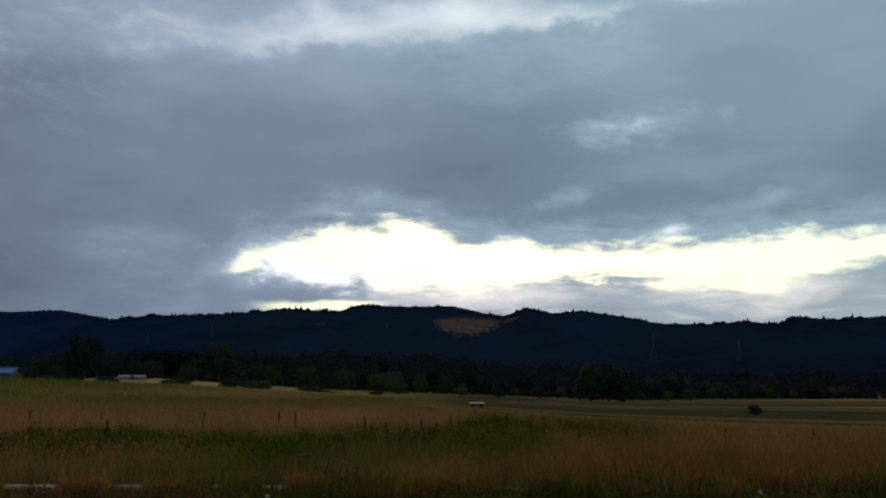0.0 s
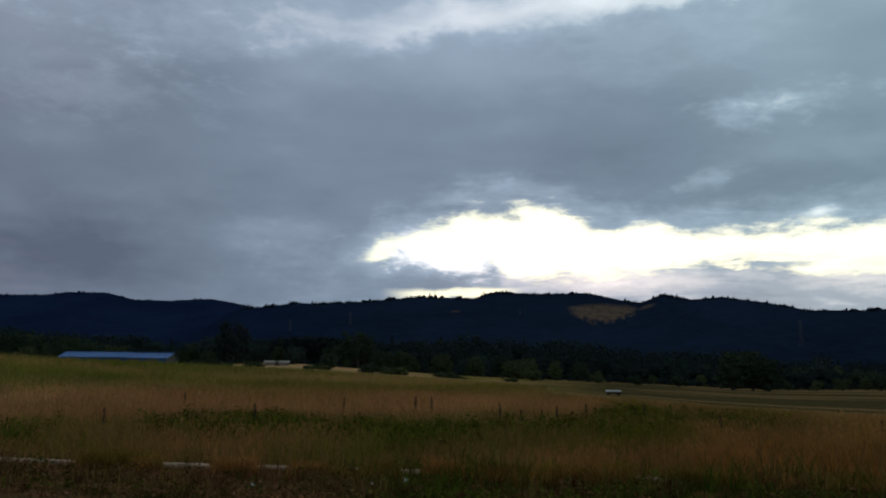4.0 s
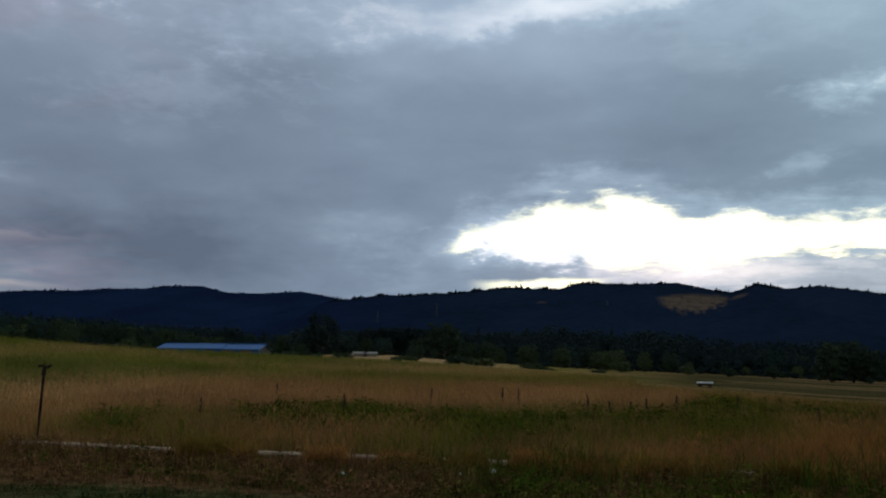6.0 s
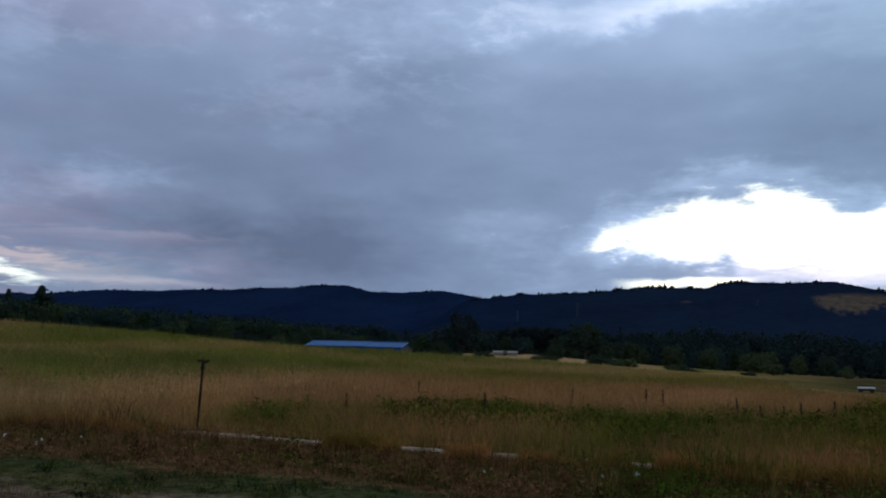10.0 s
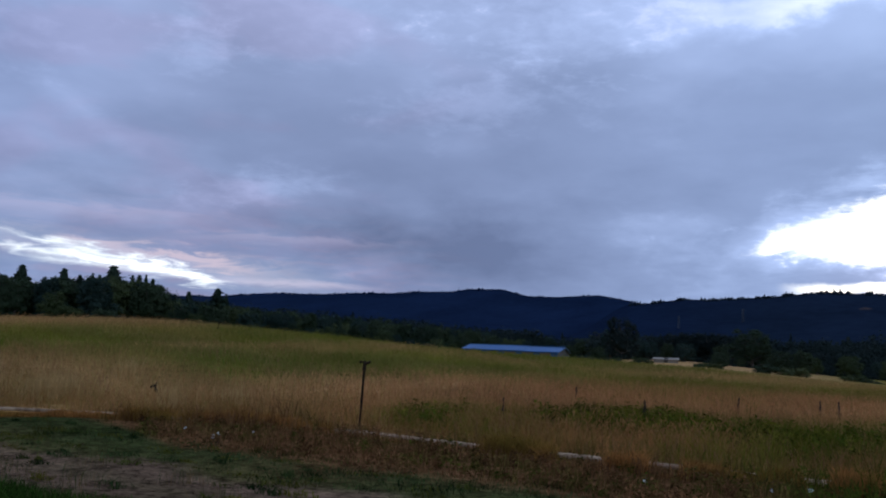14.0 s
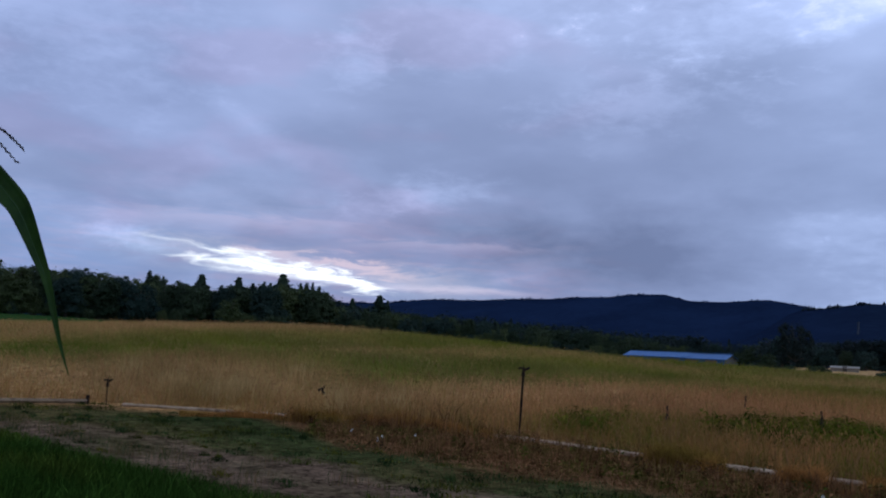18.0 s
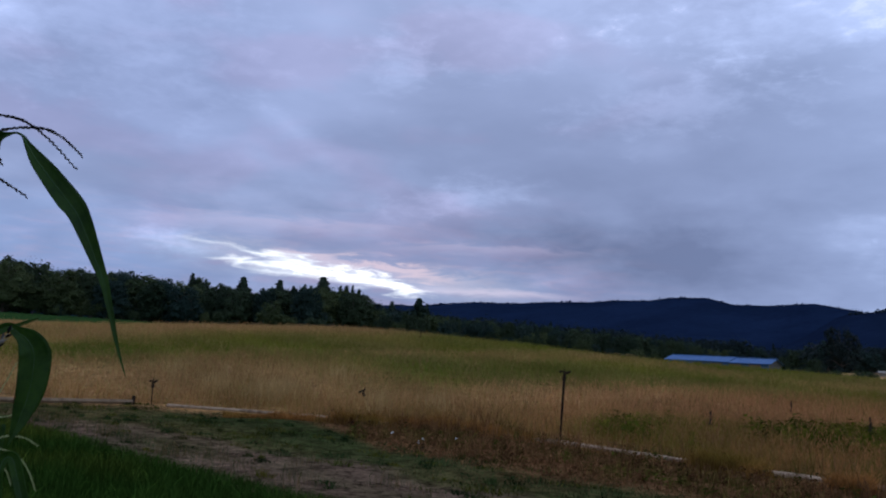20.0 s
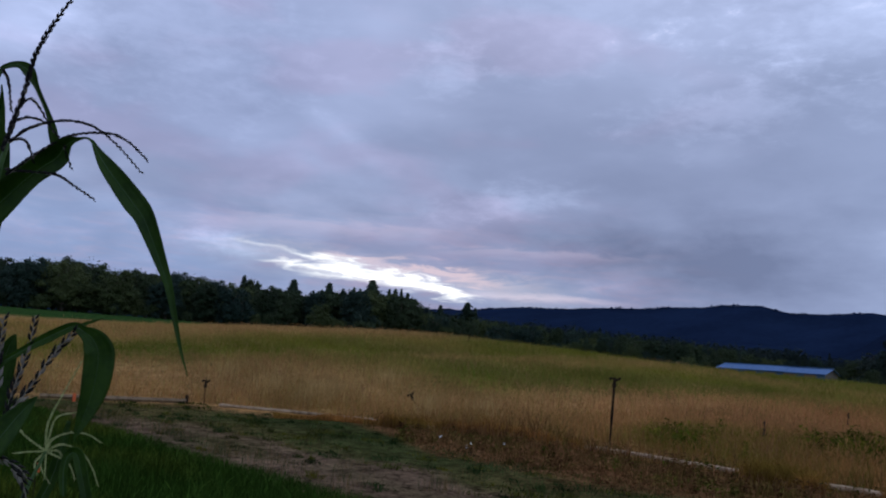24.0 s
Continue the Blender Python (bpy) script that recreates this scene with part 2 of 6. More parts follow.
sky.sun_elevation, sky.sun_rotation = radians(SUN_EL), radians(SUN_AZ)
strip = g.mix(0.75, g.mix(1.0, sky.outputs[0], (0.09, 0.09, 0.09), "MULTIPLY"), (1.75, 1.66, 1.34))
col = g.mix(clear, cloud, strip)
g.link(col, bg.inputs[0])
bg.inputs[1].default_value = 1.0

sun = new("sun", bpy.data.lights.new("sun", "SUN"))
sun.data.energy, sun.data.angle, sun.data.color = 0.5, radians(18), (1.0, 0.93, 0.82)
sun.matrix_world = look(away(SUN_AZ, SUN_EL, 50), (0, 0, EYE))

# ---------- materials ----------


def material(name, rough=0.8, metal=0.0):
    m = bpy.data.materials.new(name)
    m.use_nodes = True
    h = Graph(m.node_tree)
    shader = m.node_tree.nodes["Principled BSDF"]
    shader.inputs["Roughness"].default_value, shader.inputs["Metallic"].default_value = rough, metal
    shader.inputs["Specular IOR Level"].default_value = 0.3
    h.shader = shader
    where = h.nodes.new("ShaderNodeTexCoord")
    h.where = where.outputs["Object"]
    return m, h


def bump(h, value, strength, distance):
    n = h.nodes.new("ShaderNodeBump")
    n.inputs["Strength"].default_value, n.inputs["Distance"].default_value = strength, distance
    h.link(value, n.inputs["Height"])
    h.link(n.outputs[0], h.shader.inputs["Normal"])


def plain(name, dark, pale, scale, rough=0.8, metal=0.0, relief=0.0):
    """Two tones mottled at two scales, with some relief."""
    m, h = material(name, rough, metal)
    a, b = h.noise(h.where, scale, 5, 0.6), h.noise(h.where, scale * 7.3, 3, 0.6)
    f = h.step(h.add(h.mul(a, 0.65), h.mul(b, 0.35)), 0.3, 0.7)
    h.link(h.mix(f, dark, pale), h.shader.inputs["Base Color"])
    if relief:
        bump(h, b, 0.5, relief)
    return m


def tinted(name, rough=0.85, island=0.5, translucent=0.0):
    """Takes its colour from the mesh's own tint, varied from piece to piece."""
    m, h = material(name, rough)
    h.shader.inputs["Specular IOR Level"].default_value = 0.0
    n = h.nodes.new("ShaderNodeAttribute")
    n.attribute_name = "tint"
    geo = h.nodes.new("ShaderNodeNewGeometry")
    vary = h.add(1.0 - island / 2, h.mul(geo.outputs["Random Per Island"], island))
    coarse = h.add(0.75, h.mul(h.noise(h.where, 0.35, 4, 0.6), 0.5))
    colour = h.mix(1.0, n.outputs["Color"], h.xyz(h.mul(vary, coarse), h.mul(vary, coarse), h.mul(vary, coarse)), "MULTIPLY")
    h.link(colour, h.shader.inputs["Base Color"])
    if translucent:
        t = h.nodes.new("ShaderNodeBsdfTranslucent")
        h.link(colour, t.inputs[0])
        s = h.nodes.new("ShaderNodeMixShader")
        s.inputs[0].default_value = translucent
        h.link(h.shader.outputs[0], s.inputs[1])
        h.link(t.outputs[0], s.inputs[2])
        h.link(s.outputs[0], h.nodes["Material Output"].inputs[0])
    return m


def leafy(name, dark, pale, rough=0.8, scale=0.25):
    """Foliage: varied from tree to tree, clump to clump and leaf to leaf."""
    m, h = material(name, rough)
    h.shader.inputs["Specular IOR Level"].default_value = 0.08
    info = h.nodes.new("ShaderNodeObjectInfo")
    geo = h.nodes.new("ShaderNodeNewGeometry")
    f = h.add(h.mul(info.outputs["Random"], 0.55), h.add(h.mul(geo.outputs["Random Per Island"], 0.2), h.mul(h.noise(h.where, scale, 3, 0.6), 0.3)))
    colour = h.mix(f, dark, pale)
    h.link(colour, h.shader.inputs["Base Color"])
    t = h.nodes.new("ShaderNodeBsdfTranslucent")
    h.link(colour, t.inputs[0])
    s = h.nodes.new("ShaderNodeMixShader")
    s.inputs[0].default_value = 0.1
    h.link(h.shader.outputs[0], s.inputs[1])
    h.link(t.outputs[0], s.inputs[2])
    h.link(s.outputs[0], h.nodes["Material Output"].inputs[0])
    return m


def soil():
    m, h = material("ground_cover", 1.0)
    h.shader.inputs["Specular IOR Level"].default_value = 0.0
    n = h.nodes.new("ShaderNodeAttribute")
    n.attribute_name = "tint"
    big, small = h.noise(h.where, 0.9, 6, 0.65), h.noise(h.where, 9.0, 5, 0.65)
    mid = h.noise(h.where, 2.8, 4, 0.6)
    v = h.add(0.0, h.add(h.mul(h.step(big, 0.3, 0.7), 0.35), h.add(h.mul(h.step(mid, 0.34, 0.66), 0.8), h.mul(h.step(small, 0.34, 0.66), 0.85))))
    h.link(h.mix(1.0, n.outputs["Color"], h.xyz(v, v, v), "MULTIPLY"), h.shader.inputs["Base Color"])
    bump(h, small, 0.6, 0.05)
    return m


def wooded():
    """Closed forest seen from far off: soft clumps of crowns over a tint that includes the haze."""
    m, h = material("forest_canopy", 1.0)
    h.shader.inputs["Specular IOR Level"].default_value = 0.0
    n = h.nodes.new("ShaderNodeAttribute")
    n.attribute_name = "tint"
    sep2 = h.nodes.new("ShaderNodeSeparateXYZ")
    h.link(h.where, sep2.inputs[0])
    slope = h.xyz(sep2.outputs[0], h.mul(sep2.outputs[1], 0.45), h.mul(sep2.outputs[2], 1.8))
    a, b = h.noise(slope, 0.009, 5, 0.6, 0.6), h.noise(slope, 0.06, 4, 0.65)
    c = h.noise(slope, 0.003, 3, 0.5, 0.4)
    v = h.add(0.6, h.add(h.mul(h.step(c, 0.35, 0.65), 0.2), h.add(h.mul(h.step(a, 0.3, 0.7), 0.18), h.mul(h.step(b, 0.3, 0.7), 0.2))))
    h.link(h.mix(1.0, n.outputs["Color"], h.xyz(v, v, v), "MULTIPLY"), h.shader.inputs["Base Color"])
    return m


SOIL = soil()
GRASS = tinted("grass_blades", 0.85, 0.16, 0.3)
HILL = wooded()
BARK = plain("bark", (0.05, 0.04, 0.03), (0.14, 0.11, 0.085), 6, 0.95, 0, 0.02)
LEAF_BROAD = leafy("broadleaf_foliage", (0.015, 0.028, 0.017), (0.060, 0.076, 0.034))
LEAF_PALE = leafy("willow_foliage", (0.030, 0.046, 0.018), (0.092, 0.104, 0.038))
LEAF_COOL = leafy("blue_green_foliage", (0.014, 0.028, 0.023), (0.040, 0.060, 0.044))
# for far trees: distance haze is put into the bluish dark colour
LEAF_HAZED = leafy("hazed_valley_foliage", (0.014, 0.023, 0.021), (0.034, 0.046, 0.038))
LEAF_BLACK = leafy("blackish_foliage", (0.008, 0.014, 0.013), (0.020, 0.028, 0.024))
LEAF_DARK = leafy("conifer_foliage", (0.014, 0.025, 0.017), (0.042, 0.058, 0.034))
# ridge trees: base colours carry the haze, bluer for the farther ridge
HAZED_WOOD = leafy("hazed_forest_foliage", (0.011, 0.018, 0.024), (0.016, 0.024, 0.031), 1.0, 0.004)
BLUE_HAZED_WOOD = leafy("blue_hazed_forest_foliage", (0.011, 0.020, 0.050), (0.014, 0.024, 0.058), 1.0, 0.003)
STEEL = plain("weathered_steel", (0.010, 0.007, 0.006), (0.045, 0.028, 0.02), 9, 0.85, 0.0)
ALU = plain("dull_aluminium", (0.14, 0.085, 0.048), (0.66, 0.46, 0.29), 0.8, 0.9, 0.0)
PYLON = plain("galvanised_lattice", (0.045, 0.05, 0.058), (0.075, 0.08, 0.09), 0.2, 0.8)
BRASS = plain("dark_brass", (0.016, 0.011, 0.008), (0.05, 0.034, 0.02), 30, 0.9, 0.0)
for m in (STEEL, ALU, BRASS):
    m.node_tree.nodes["Principled BSDF"].inputs["Specular IOR Level"].default_value = 0.05
ROOFING = plain("blue_roof_sheet", (0.062, 0.135, 0.30), (0.115, 0.205, 0.385), 0.5, 0.6, 0.0)
CLADDING = plain("blue_wall_sheet", (0.03, 0.075, 0.19), (0.055, 0.11, 0.24), 0.8, 0.7, 0.0)
BOARDS = plain("weathered_barn_boards", (0.035, 0.03, 0.028), (0.09, 0.075, 0.06), 1.5, 0.9)
CREAM = plain("pale_roof_sheet", (0.20, 0.165, 0.12), (0.30, 0.25, 0.19), 0.6, 0.8)
WHITE = plain("white_paint", (0.55, 0.50, 0.44), (0.78, 0.73, 0.66), 2.0, 0.6)
RUBBER = plain("black_rubber", (0.015, 0.015, 0.015), (0.04, 0.04, 0.04), 8, 0.9)
TIMBER = plain("grey_timber", (0.13, 0.08, 0.045), (0.30, 0.20, 0.115), 5, 0.9, 0, 0.004)
ORANGE = plain("orange_plastic", (0.62, 0.10, 0.03), (0.85, 0.18, 0.05), 20, 0.6)
STALK = plain("dry_weed_stalk", (0.018, 0.013, 0.009), (0.05, 0.034, 0.02), 20, 0.95)
PETAL = plain("white_petals", (0.6, 0.58, 0.5), (0.8, 0.78, 0.72), 40, 0.8)


def corn_green(name, dark, pale):
    m, h = material(name, 0.42)
    h.shader.inputs["Specular IOR Level"].default_value = 0.25
    a = h.noise(h.where, 9.0, 4, 0.6)
    b = h.noise(h.where, 60.0, 2, 0.5)
    col = h.mix(h.step(h.add(h.mul(a, 0.7), h.mul(b, 0.3)), 0.3, 0.7), dark, pale)
    h.link(col, h.shader.inputs["Base Color"])
    bump(h, b, 0.3, 0.002)
    t = h.nodes.new("ShaderNodeBsdfTranslucent")
    h.link(col, t.inputs[0])
    s = h.nodes.new("ShaderNodeMixShader")
    s.inputs[0].default_value = 0.45
    h.link(h.shader.outputs[0], s.inputs[1])
    h.link(t.outputs[0], s.inputs[2])
    h.link(s.outputs[0], h.nodes["Material Output"].inputs[0])
    return m


def husky(name, dark, pale):
    """Dry spikelets: mostly dark, some pale, each its own tone; white highlights are painted in as flecks."""
    m, h = material(name, 0.75)
    h.shader.inputs["Specular IOR Level"].default_value = 0.15
    geo = h.nodes.new("ShaderNodeNewGeometry")
    f = h.add(h.mul(h.step(geo.outputs["Random Per Island"], 0.74, 1.0), 0.8), h.mul(h.step(h.noise(h.where, 90.0, 3, 0.6), 0.5, 0.75), 0.25))
    h.link(h.mix(f, dark, pale), h.shader.inputs["Base Color"])
    return m


CORN = corn_green("corn_leaf", (0.022, 0.056, 0.004), (0.050, 0.105, 0.008))
RIB = plain("corn_midrib", (0.035, 0.08, 0.016), (0.075, 0.135, 0.035), 12, 0.5)
TASSEL = husky("dry_tassel", (0.009, 0.007, 0.007), (0.32, 0.27, 0.23))
STRAW = plain("bleached_straw", (0.09, 0.07, 0.055), (0.34, 0.29, 0.24), 30, 0.8)
TASSEL_PALE = plain("fresh_tassel", (0.22, 0.25, 0.075), (0.52, 0.52, 0.23), 50, 0.8)


def part(name, data, mat, parent=None, label=""):
    """Links a bmesh (or a mesh) as one object, under a thing or a part."""
    if isinstance(data, bmesh.types.BMesh):
        me = bpy.data.meshes.new(name)
        data.to_mesh(me)
        data.free()
        data = me
    if mat and not data.materials:
        data.materials.append(mat)
    ob = new(name, data)
    ob.parent = parent
    if label:
        tagged(ob, label)
    return ob


def thing(name, label, category, where=None, group="", kind=""):
    ob = new(name)
    if where:
        ob.matrix_world = where
    return tagged(ob, label, category, group, kind)


def raw(name, verts, faces, tint=None, smooth=False):
    """A mesh from arrays: verts (n, 3), faces (m, 3 or 4), tint (n, 3)."""
    me = bpy.data.meshes.new(name)
    n, k = faces.shape
    me.vertices.add(len(verts))
    me.vertices.foreach_set("co", np.asarray(verts, np.float32).ravel())
    me.loops.add(n * k)
    me.loops.foreach_set("vertex_index", np.asarray(faces, np.int32).ravel())
    me.polygons.add(n)
    me.polygons.foreach_set("loop_start", np.arange(0, n * k, k, dtype=np.int32))
    me.polygons.foreach_set("use_smooth", np.full(n, smooth))
    if tint is not None:
        a = me.attributes.new("tint", "FLOAT_COLOR", "POINT")
        a.data.foreach_set("color", np.c_[tint, np.ones(len(tint))].astype(np.float32).ravel())
    me.update(calc_edges=True)
    return me


def tube(bm, pts, radii, sides=6, squash=1.0, up=(0, 0, 1)):
    """A tapered tube through points."""
    pts = [Vector(p) for p in pts]
    rings = []
    for i, p in enumerate(pts):
        d = (pts[min(i + 1, len(pts) - 1)] - pts[max(i - 1, 0)]).normalized()
        a = d.cross(Vector(up))
        a = a.normalized() if a.length > 1e-3 else d.orthogonal().normalized()
        b = d.cross(a)
        r = radii[i]
        rings.append([bm.verts.new(p + r * (math.cos(w) * a + squash * math.sin(w) * b)) for w in (2 * math.pi * j / sides for j in range(sides))])
    for u, v in zip(rings, rings[1:]):
        for j in range(sides):
            bm.faces.new((u[j], u[(j + 1) % sides], v[(j + 1) % sides], v[j]))
    bm.faces.new(rings[0][::-1])
    bm.faces.new(rings[-1])
    return bm


def box(bm, lo, hi, soft=0.0):
    m = Matrix.LocRotScale([(a + b) / 2 for a, b in zip(lo, hi)], None, [b - a for a, b in zip(lo, hi)])
    made = bmesh.ops.create_cube(bm, size=1, matrix=m)
    if soft:
        bmesh.ops.bevel(bm, geom=list({e for v in made["verts"] for e in v.link_edges}), offset=soft, segments=1, affect="EDGES")
    return bm


def spline(pts, n):
    """Catmull-Rom through points, n steps a span."""
    p = [Vector(q) for q in pts]
    p = [2 * p[0] - p[1], *p, 2 * p[-1] - p[-2]]
    outp = []
    for i in range(1, len(p) - 2):
        a, b, c, d = p[i - 1:i + 3]
        for j in range(n):
            t = j / n
            outp.append(0.5 * (2 * b + (c - a) * t + (2 * a - 5 * b + 4 * c - d) * t * t + (3 * b - a - 3 * c + d) * t ** 3))
    return outp + [p[-2]]


# ---------- the lie of the land ----------
CREST = [(-180, 0.8), (-110, 0.2), (-77, 0.4), (-70, 0.74), (-67, 0.92), (-64, 1.09), (-59, 1.36), (-52, 1.58), (-47, 1.45), (-41, 1.1), (-36, 0.72), (-32, 0.52), (-25.5, 0.32), (-18, 0.05), (-12, -0.35), (-5, -0.75), (0, -1.15), (5, -1.5), (10, -1.8), (16, -2.0), (27, -2.2), (60, -2.2), (120, 0.0), (180, 0.8)]
VALLEY = [(-180, 1.0), (-77, 1.45), (-60, 1.45), (-48, 1.1), (-35, 0.45), (-24, 0.45), (-19, 0.72), (-14, 0.3), (-9, 0.0), (-3, -0.3), (4, -0.45), (11, -0.8), (18, -0.68), (27, -0.62), (60, -0.6), (120, 0.5), (180, 1.0)]


def profile(rows, a):
    x, y = np.array(rows).T
    return np.interp(a, x, y)


def ground(x, y):
    """The ground's height; works on arrays."""
    x, y = np.asarray(x, float), np.asarray(y, float)
    r = np.hypot(x, y)
    a = np.degrees(np.arctan2(x, y))
    c = sum(profile(CREST, (a + d + 180) % 360 - 180) for d in (-3, -1, 1, 3)) / 4
    v = sum(profile(VALLEY, (a + d + 180) % 360 - 180) for d in (-2, 0, 2)) / 3
    t = lambda q: np.tan(np.radians(q))
    zc, zv = EYE + 85 * t(c), EYE + 400 * t(v)
    left = np.clip((-a - 5) / 25, 0, 1)
    zm = EYE + 150 * t(np.minimum((c + v) / 2, c - 0.45 * left))
    zm = np.where(a < -58, zm + (EYE + 150 * t(1.28) - zm) * np.clip((-a - 58) / 8, 0, 1) * (a > -120), zm)
    s = np.clip((r - 22) / 63, 0, 1)
    near = zc * (1.6 * s - 0.6 * s ** 2) * np.clip(s * 5, 0, 1)
    out_z = np.where(r < 85, near, np.where(r < 150, zc + (zm - zc) * np.clip((r - 85) / 65, 0, 1) ** 1.2, zm + (zv - zm) * np.clip((r - 150) / 250, 0, 1)))
    return out_z + 0.03 * np.sin(x * 1.3 + 0.7 * y) * np.sin(y * 0.9 - 0.4 * x) * np.clip((r - 5) / 10, 0, 1)


def wob(x, y, s, seed=0.0):
    """Cheap smooth noise, from -1 to 1, for arrays."""
    o = 0
    for i, (p, q) in enumerate(((1.0, 0.6), (-0.7, 1.1), (1.7, -1.3), (0.4, 2.3), (2.9, 1.9))):
        o = o + np.sin((x * p + y * q) / s + seed * (i + 1.3) + 1.7 * np.sin((x * q - y * p) / s * 0.7 + seed)) / (1.5 + 0.5 * i)
    return np.clip(o / 1.8, -1, 1)


TAN, RUST, OLIVE, WEED, LUSH = (np.array(c) for c in ((0.45, 0.238, 0.103), (0.155, 0.076, 0.031), (0.178, 0.160, 0.018), (0.052, 0.068, 0.008), (0.027, 0.056, 0.008)))
GREEN, RUSTY = np.array((0.108, 0.128, 0.018)), np.array((0.37, 0.165, 0.044))
# heights of sight at which the belts of the field begin and end, by direction
BELT_TOP = [(-85, -0.2), (-71, 0.0), (-65, 0.7), (-60, 1.15), (-52, 1.5), (-47, 1.75), (-43, 2.6), (60, 9)]
BELT_FOOT = [(-85, -1.0), (-71, -0.85), (-61, -0.25), (-55, -0.35), (-50, -0.8), (-44, -0.85), (-36, -0.5), (-26, -0.55), (-15, -0.85), (-5, -1.05), (2, -1.15), (6, -1.3), (60, -1.3)]
STREAK_EL = [(-85, 0.3), (-53, 0.2), (-47, 0.45), (-44, 0.68), (-36, 0.80), (-31, 0.5), (-27, 0.05), (-14, -0.2), (0, -0.5), (10, -0.7), (60, 0.85)]
STREAK_WIDE = [(-85, 0.01), (-53, 0.05), (-47, 0.30), (-44, 0.34), (-36, 0.2), (-31, 0.12), (-27, 0.22), (-14, 0.24), (0, 0.2), (10, 0.05), (60, 0.01)]
WEED_TOP = [(-85, -9), (-41, -3.6), (-36, -2.7), (-26, -2.67), (-15, -2.34), (-5, -2.2), (0, -2.2), (4, -1.5), (9, -1.6), (16, -2.2), (60, -2.2)]
WEED_FOOT = [(-85, -4), (-40, -4.0), (-36, -4.9), (-26, -4.9), (-15, -5.2), (-5, -4.7), (0, -4.3), (7, -3.7), (16, -3.0), (60, -3.0)]
DIRT, VERGE, STUBBLE = np.array((0.150, 0.094, 0.058)), np.array((0.034, 0.056, 0.017)), np.array((0.42, 0.245, 0.10))


RIM = [(-180, 25), (-84, 25), (-74, 24.5), (-65, 24.0), (-59.9, 22.6), (-54, 21.9), (-49.8, 21.3), (-45, 20.3), (-38.6, 18.9), (-32, 16.7), (-26, 15.4), (-17.5, 14.6), (-6.6, 14.1), (3, 13.95), (14, 14.3), (30, 16.4), (60, 28), (180, 28)]


def rim_of_field(a):
    """How far off the pipe lies that bounds the tall grass."""
    return profile(RIM, a)


def blend(a, b, f):
    return a + (b - a) * np.clip(f, 0, 1)[:, None]


def cover(x, y, h=0.0):
    """Colour of what grows at a place of height h: bands fitted to direction and sight angle from the camera, in
    patches.
    """
    r, a = np.hypot(x, y), np.degrees(np.arctan2(x, y))
    e = np.degrees(np.arctan2(ground(x, y) + h - EYE, r))
    n1, n2, n3 = wob(x, y, 9.0, 1.0), wob(x, y, 2.6, 4.0), wob(x * 0.35, y, 5.0, 7.0)
    n4, n5 = wob(x, y, 1.1, 31.0), wob(x * 0.5, y, 3.6, 13.0)
    ee = e + 0.24 * n3 + 0.16 * n2 + 0.12 * n4
    n = len(x)
    ramp = lambda v, lo, hi: np.clip((v - lo) / (hi - lo), 0, 1)
    # dry grass, paler on top of the slope, rusty lower down
    col = np.tile(TAN, (n, 1)) * (1 + 0.12 * n5 + 0.1 * n4)[:, None]
    col = blend(col, OLIVE * 1.1, 0.18 + 0.85 * np.clip(0.3 * n1 + 0.5 * n3 + 0.25 * n2, 0, 1))
    col = blend(col, RUSTY, 0.85 * ramp(-ee, 2.2, 4.2) + 0.25 * np.clip(n5, 0, 1) * ramp(-ee, 0.8, 2.0))
    # redder in the middle of the view
    russet = ramp(a, -42, -30) * ramp(12 - a, 0, 10)
    col = blend(col, np.array((0.44, 0.195, 0.078)), 0.7 * russet * ramp(-ee, 0.2, 0.9) * np.clip(0.75 + 0.4 * n5 + 0.3 * n1, 0, 1))
    # greener low down in the south
    col = blend(col, OLIVE * 0.75, 0.7 * ramp(-a, 64, 72) * ramp(-ee, 0.9, 2.4) * np.clip(0.6 + 0.7 * n1 + 0.5 * n2, 0, 1))
    # the green belt under the crest, with a tan fringe above it to the south and a tan streak through it
    green = ramp(profile(BELT_TOP, a) - ee, -0.25, 0.3) * ramp(ee - profile(BELT_FOOT, a), -0.4, 0.4)
    streak_mid = 1 - ((ee - profile(STREAK_EL, a)) / profile(STREAK_WIDE, a)) ** 2
    green = green * (1 - 0.75 * np.clip(streak_mid * 1.2 + 0.3 * n4 + 0.2 * n2, 0, 1))
    turf = blend(np.tile(GREEN, (n, 1)), OLIVE, 0.42 + 0.55 * n5 + 0.25 * n2)
    col = blend(col, turf, green * np.clip(0.80 + 0.4 * n1 + 0.25 * n2, 0, 1))
    # rank green weeds behind the pipe, thinning into rust towards it
    weeds = ramp(profile(WEED_TOP, a) - ee + 0.35 * n2 + 0.2 * n4, -0.25, 0.4) * ramp(ee - profile(WEED_FOOT, a), -0.5, 0.5) * ramp(a, -41, -36) * ramp(a, 16, 11)
    weeds = weeds * np.clip(0.72 + 0.6 * n2 + 0.45 * n4 + 0.2 * n1, 0.05, 1)
    col = blend(col, blend(np.tile(WEED, (n, 1)), OLIVE, 0.3 + 0.5 * n4), weeds)
    # rusty grass along the pipe
    bank = ramp(a, -57, -50)
    col = blend(col, RUST * 1.15, np.clip((rim_of_field(a) + 1.3 * bank + 0.8 * n2 * bank - r) / (0.6 + 1.8 * bank), 0, 1))
    # mown and bare strips beyond, on the lower side
    far = np.clip((r - 62 - 10 * n1) / 14, 0, 1) * np.clip((a + 6) / 8, 0, 1)
    strips = wob(x * 0.04 + 3, (y + 0.3 * x) * 0.9, 9.0, 2.2) + 0.35 * wob(x * 0.3, y, 11.0, 5.0)
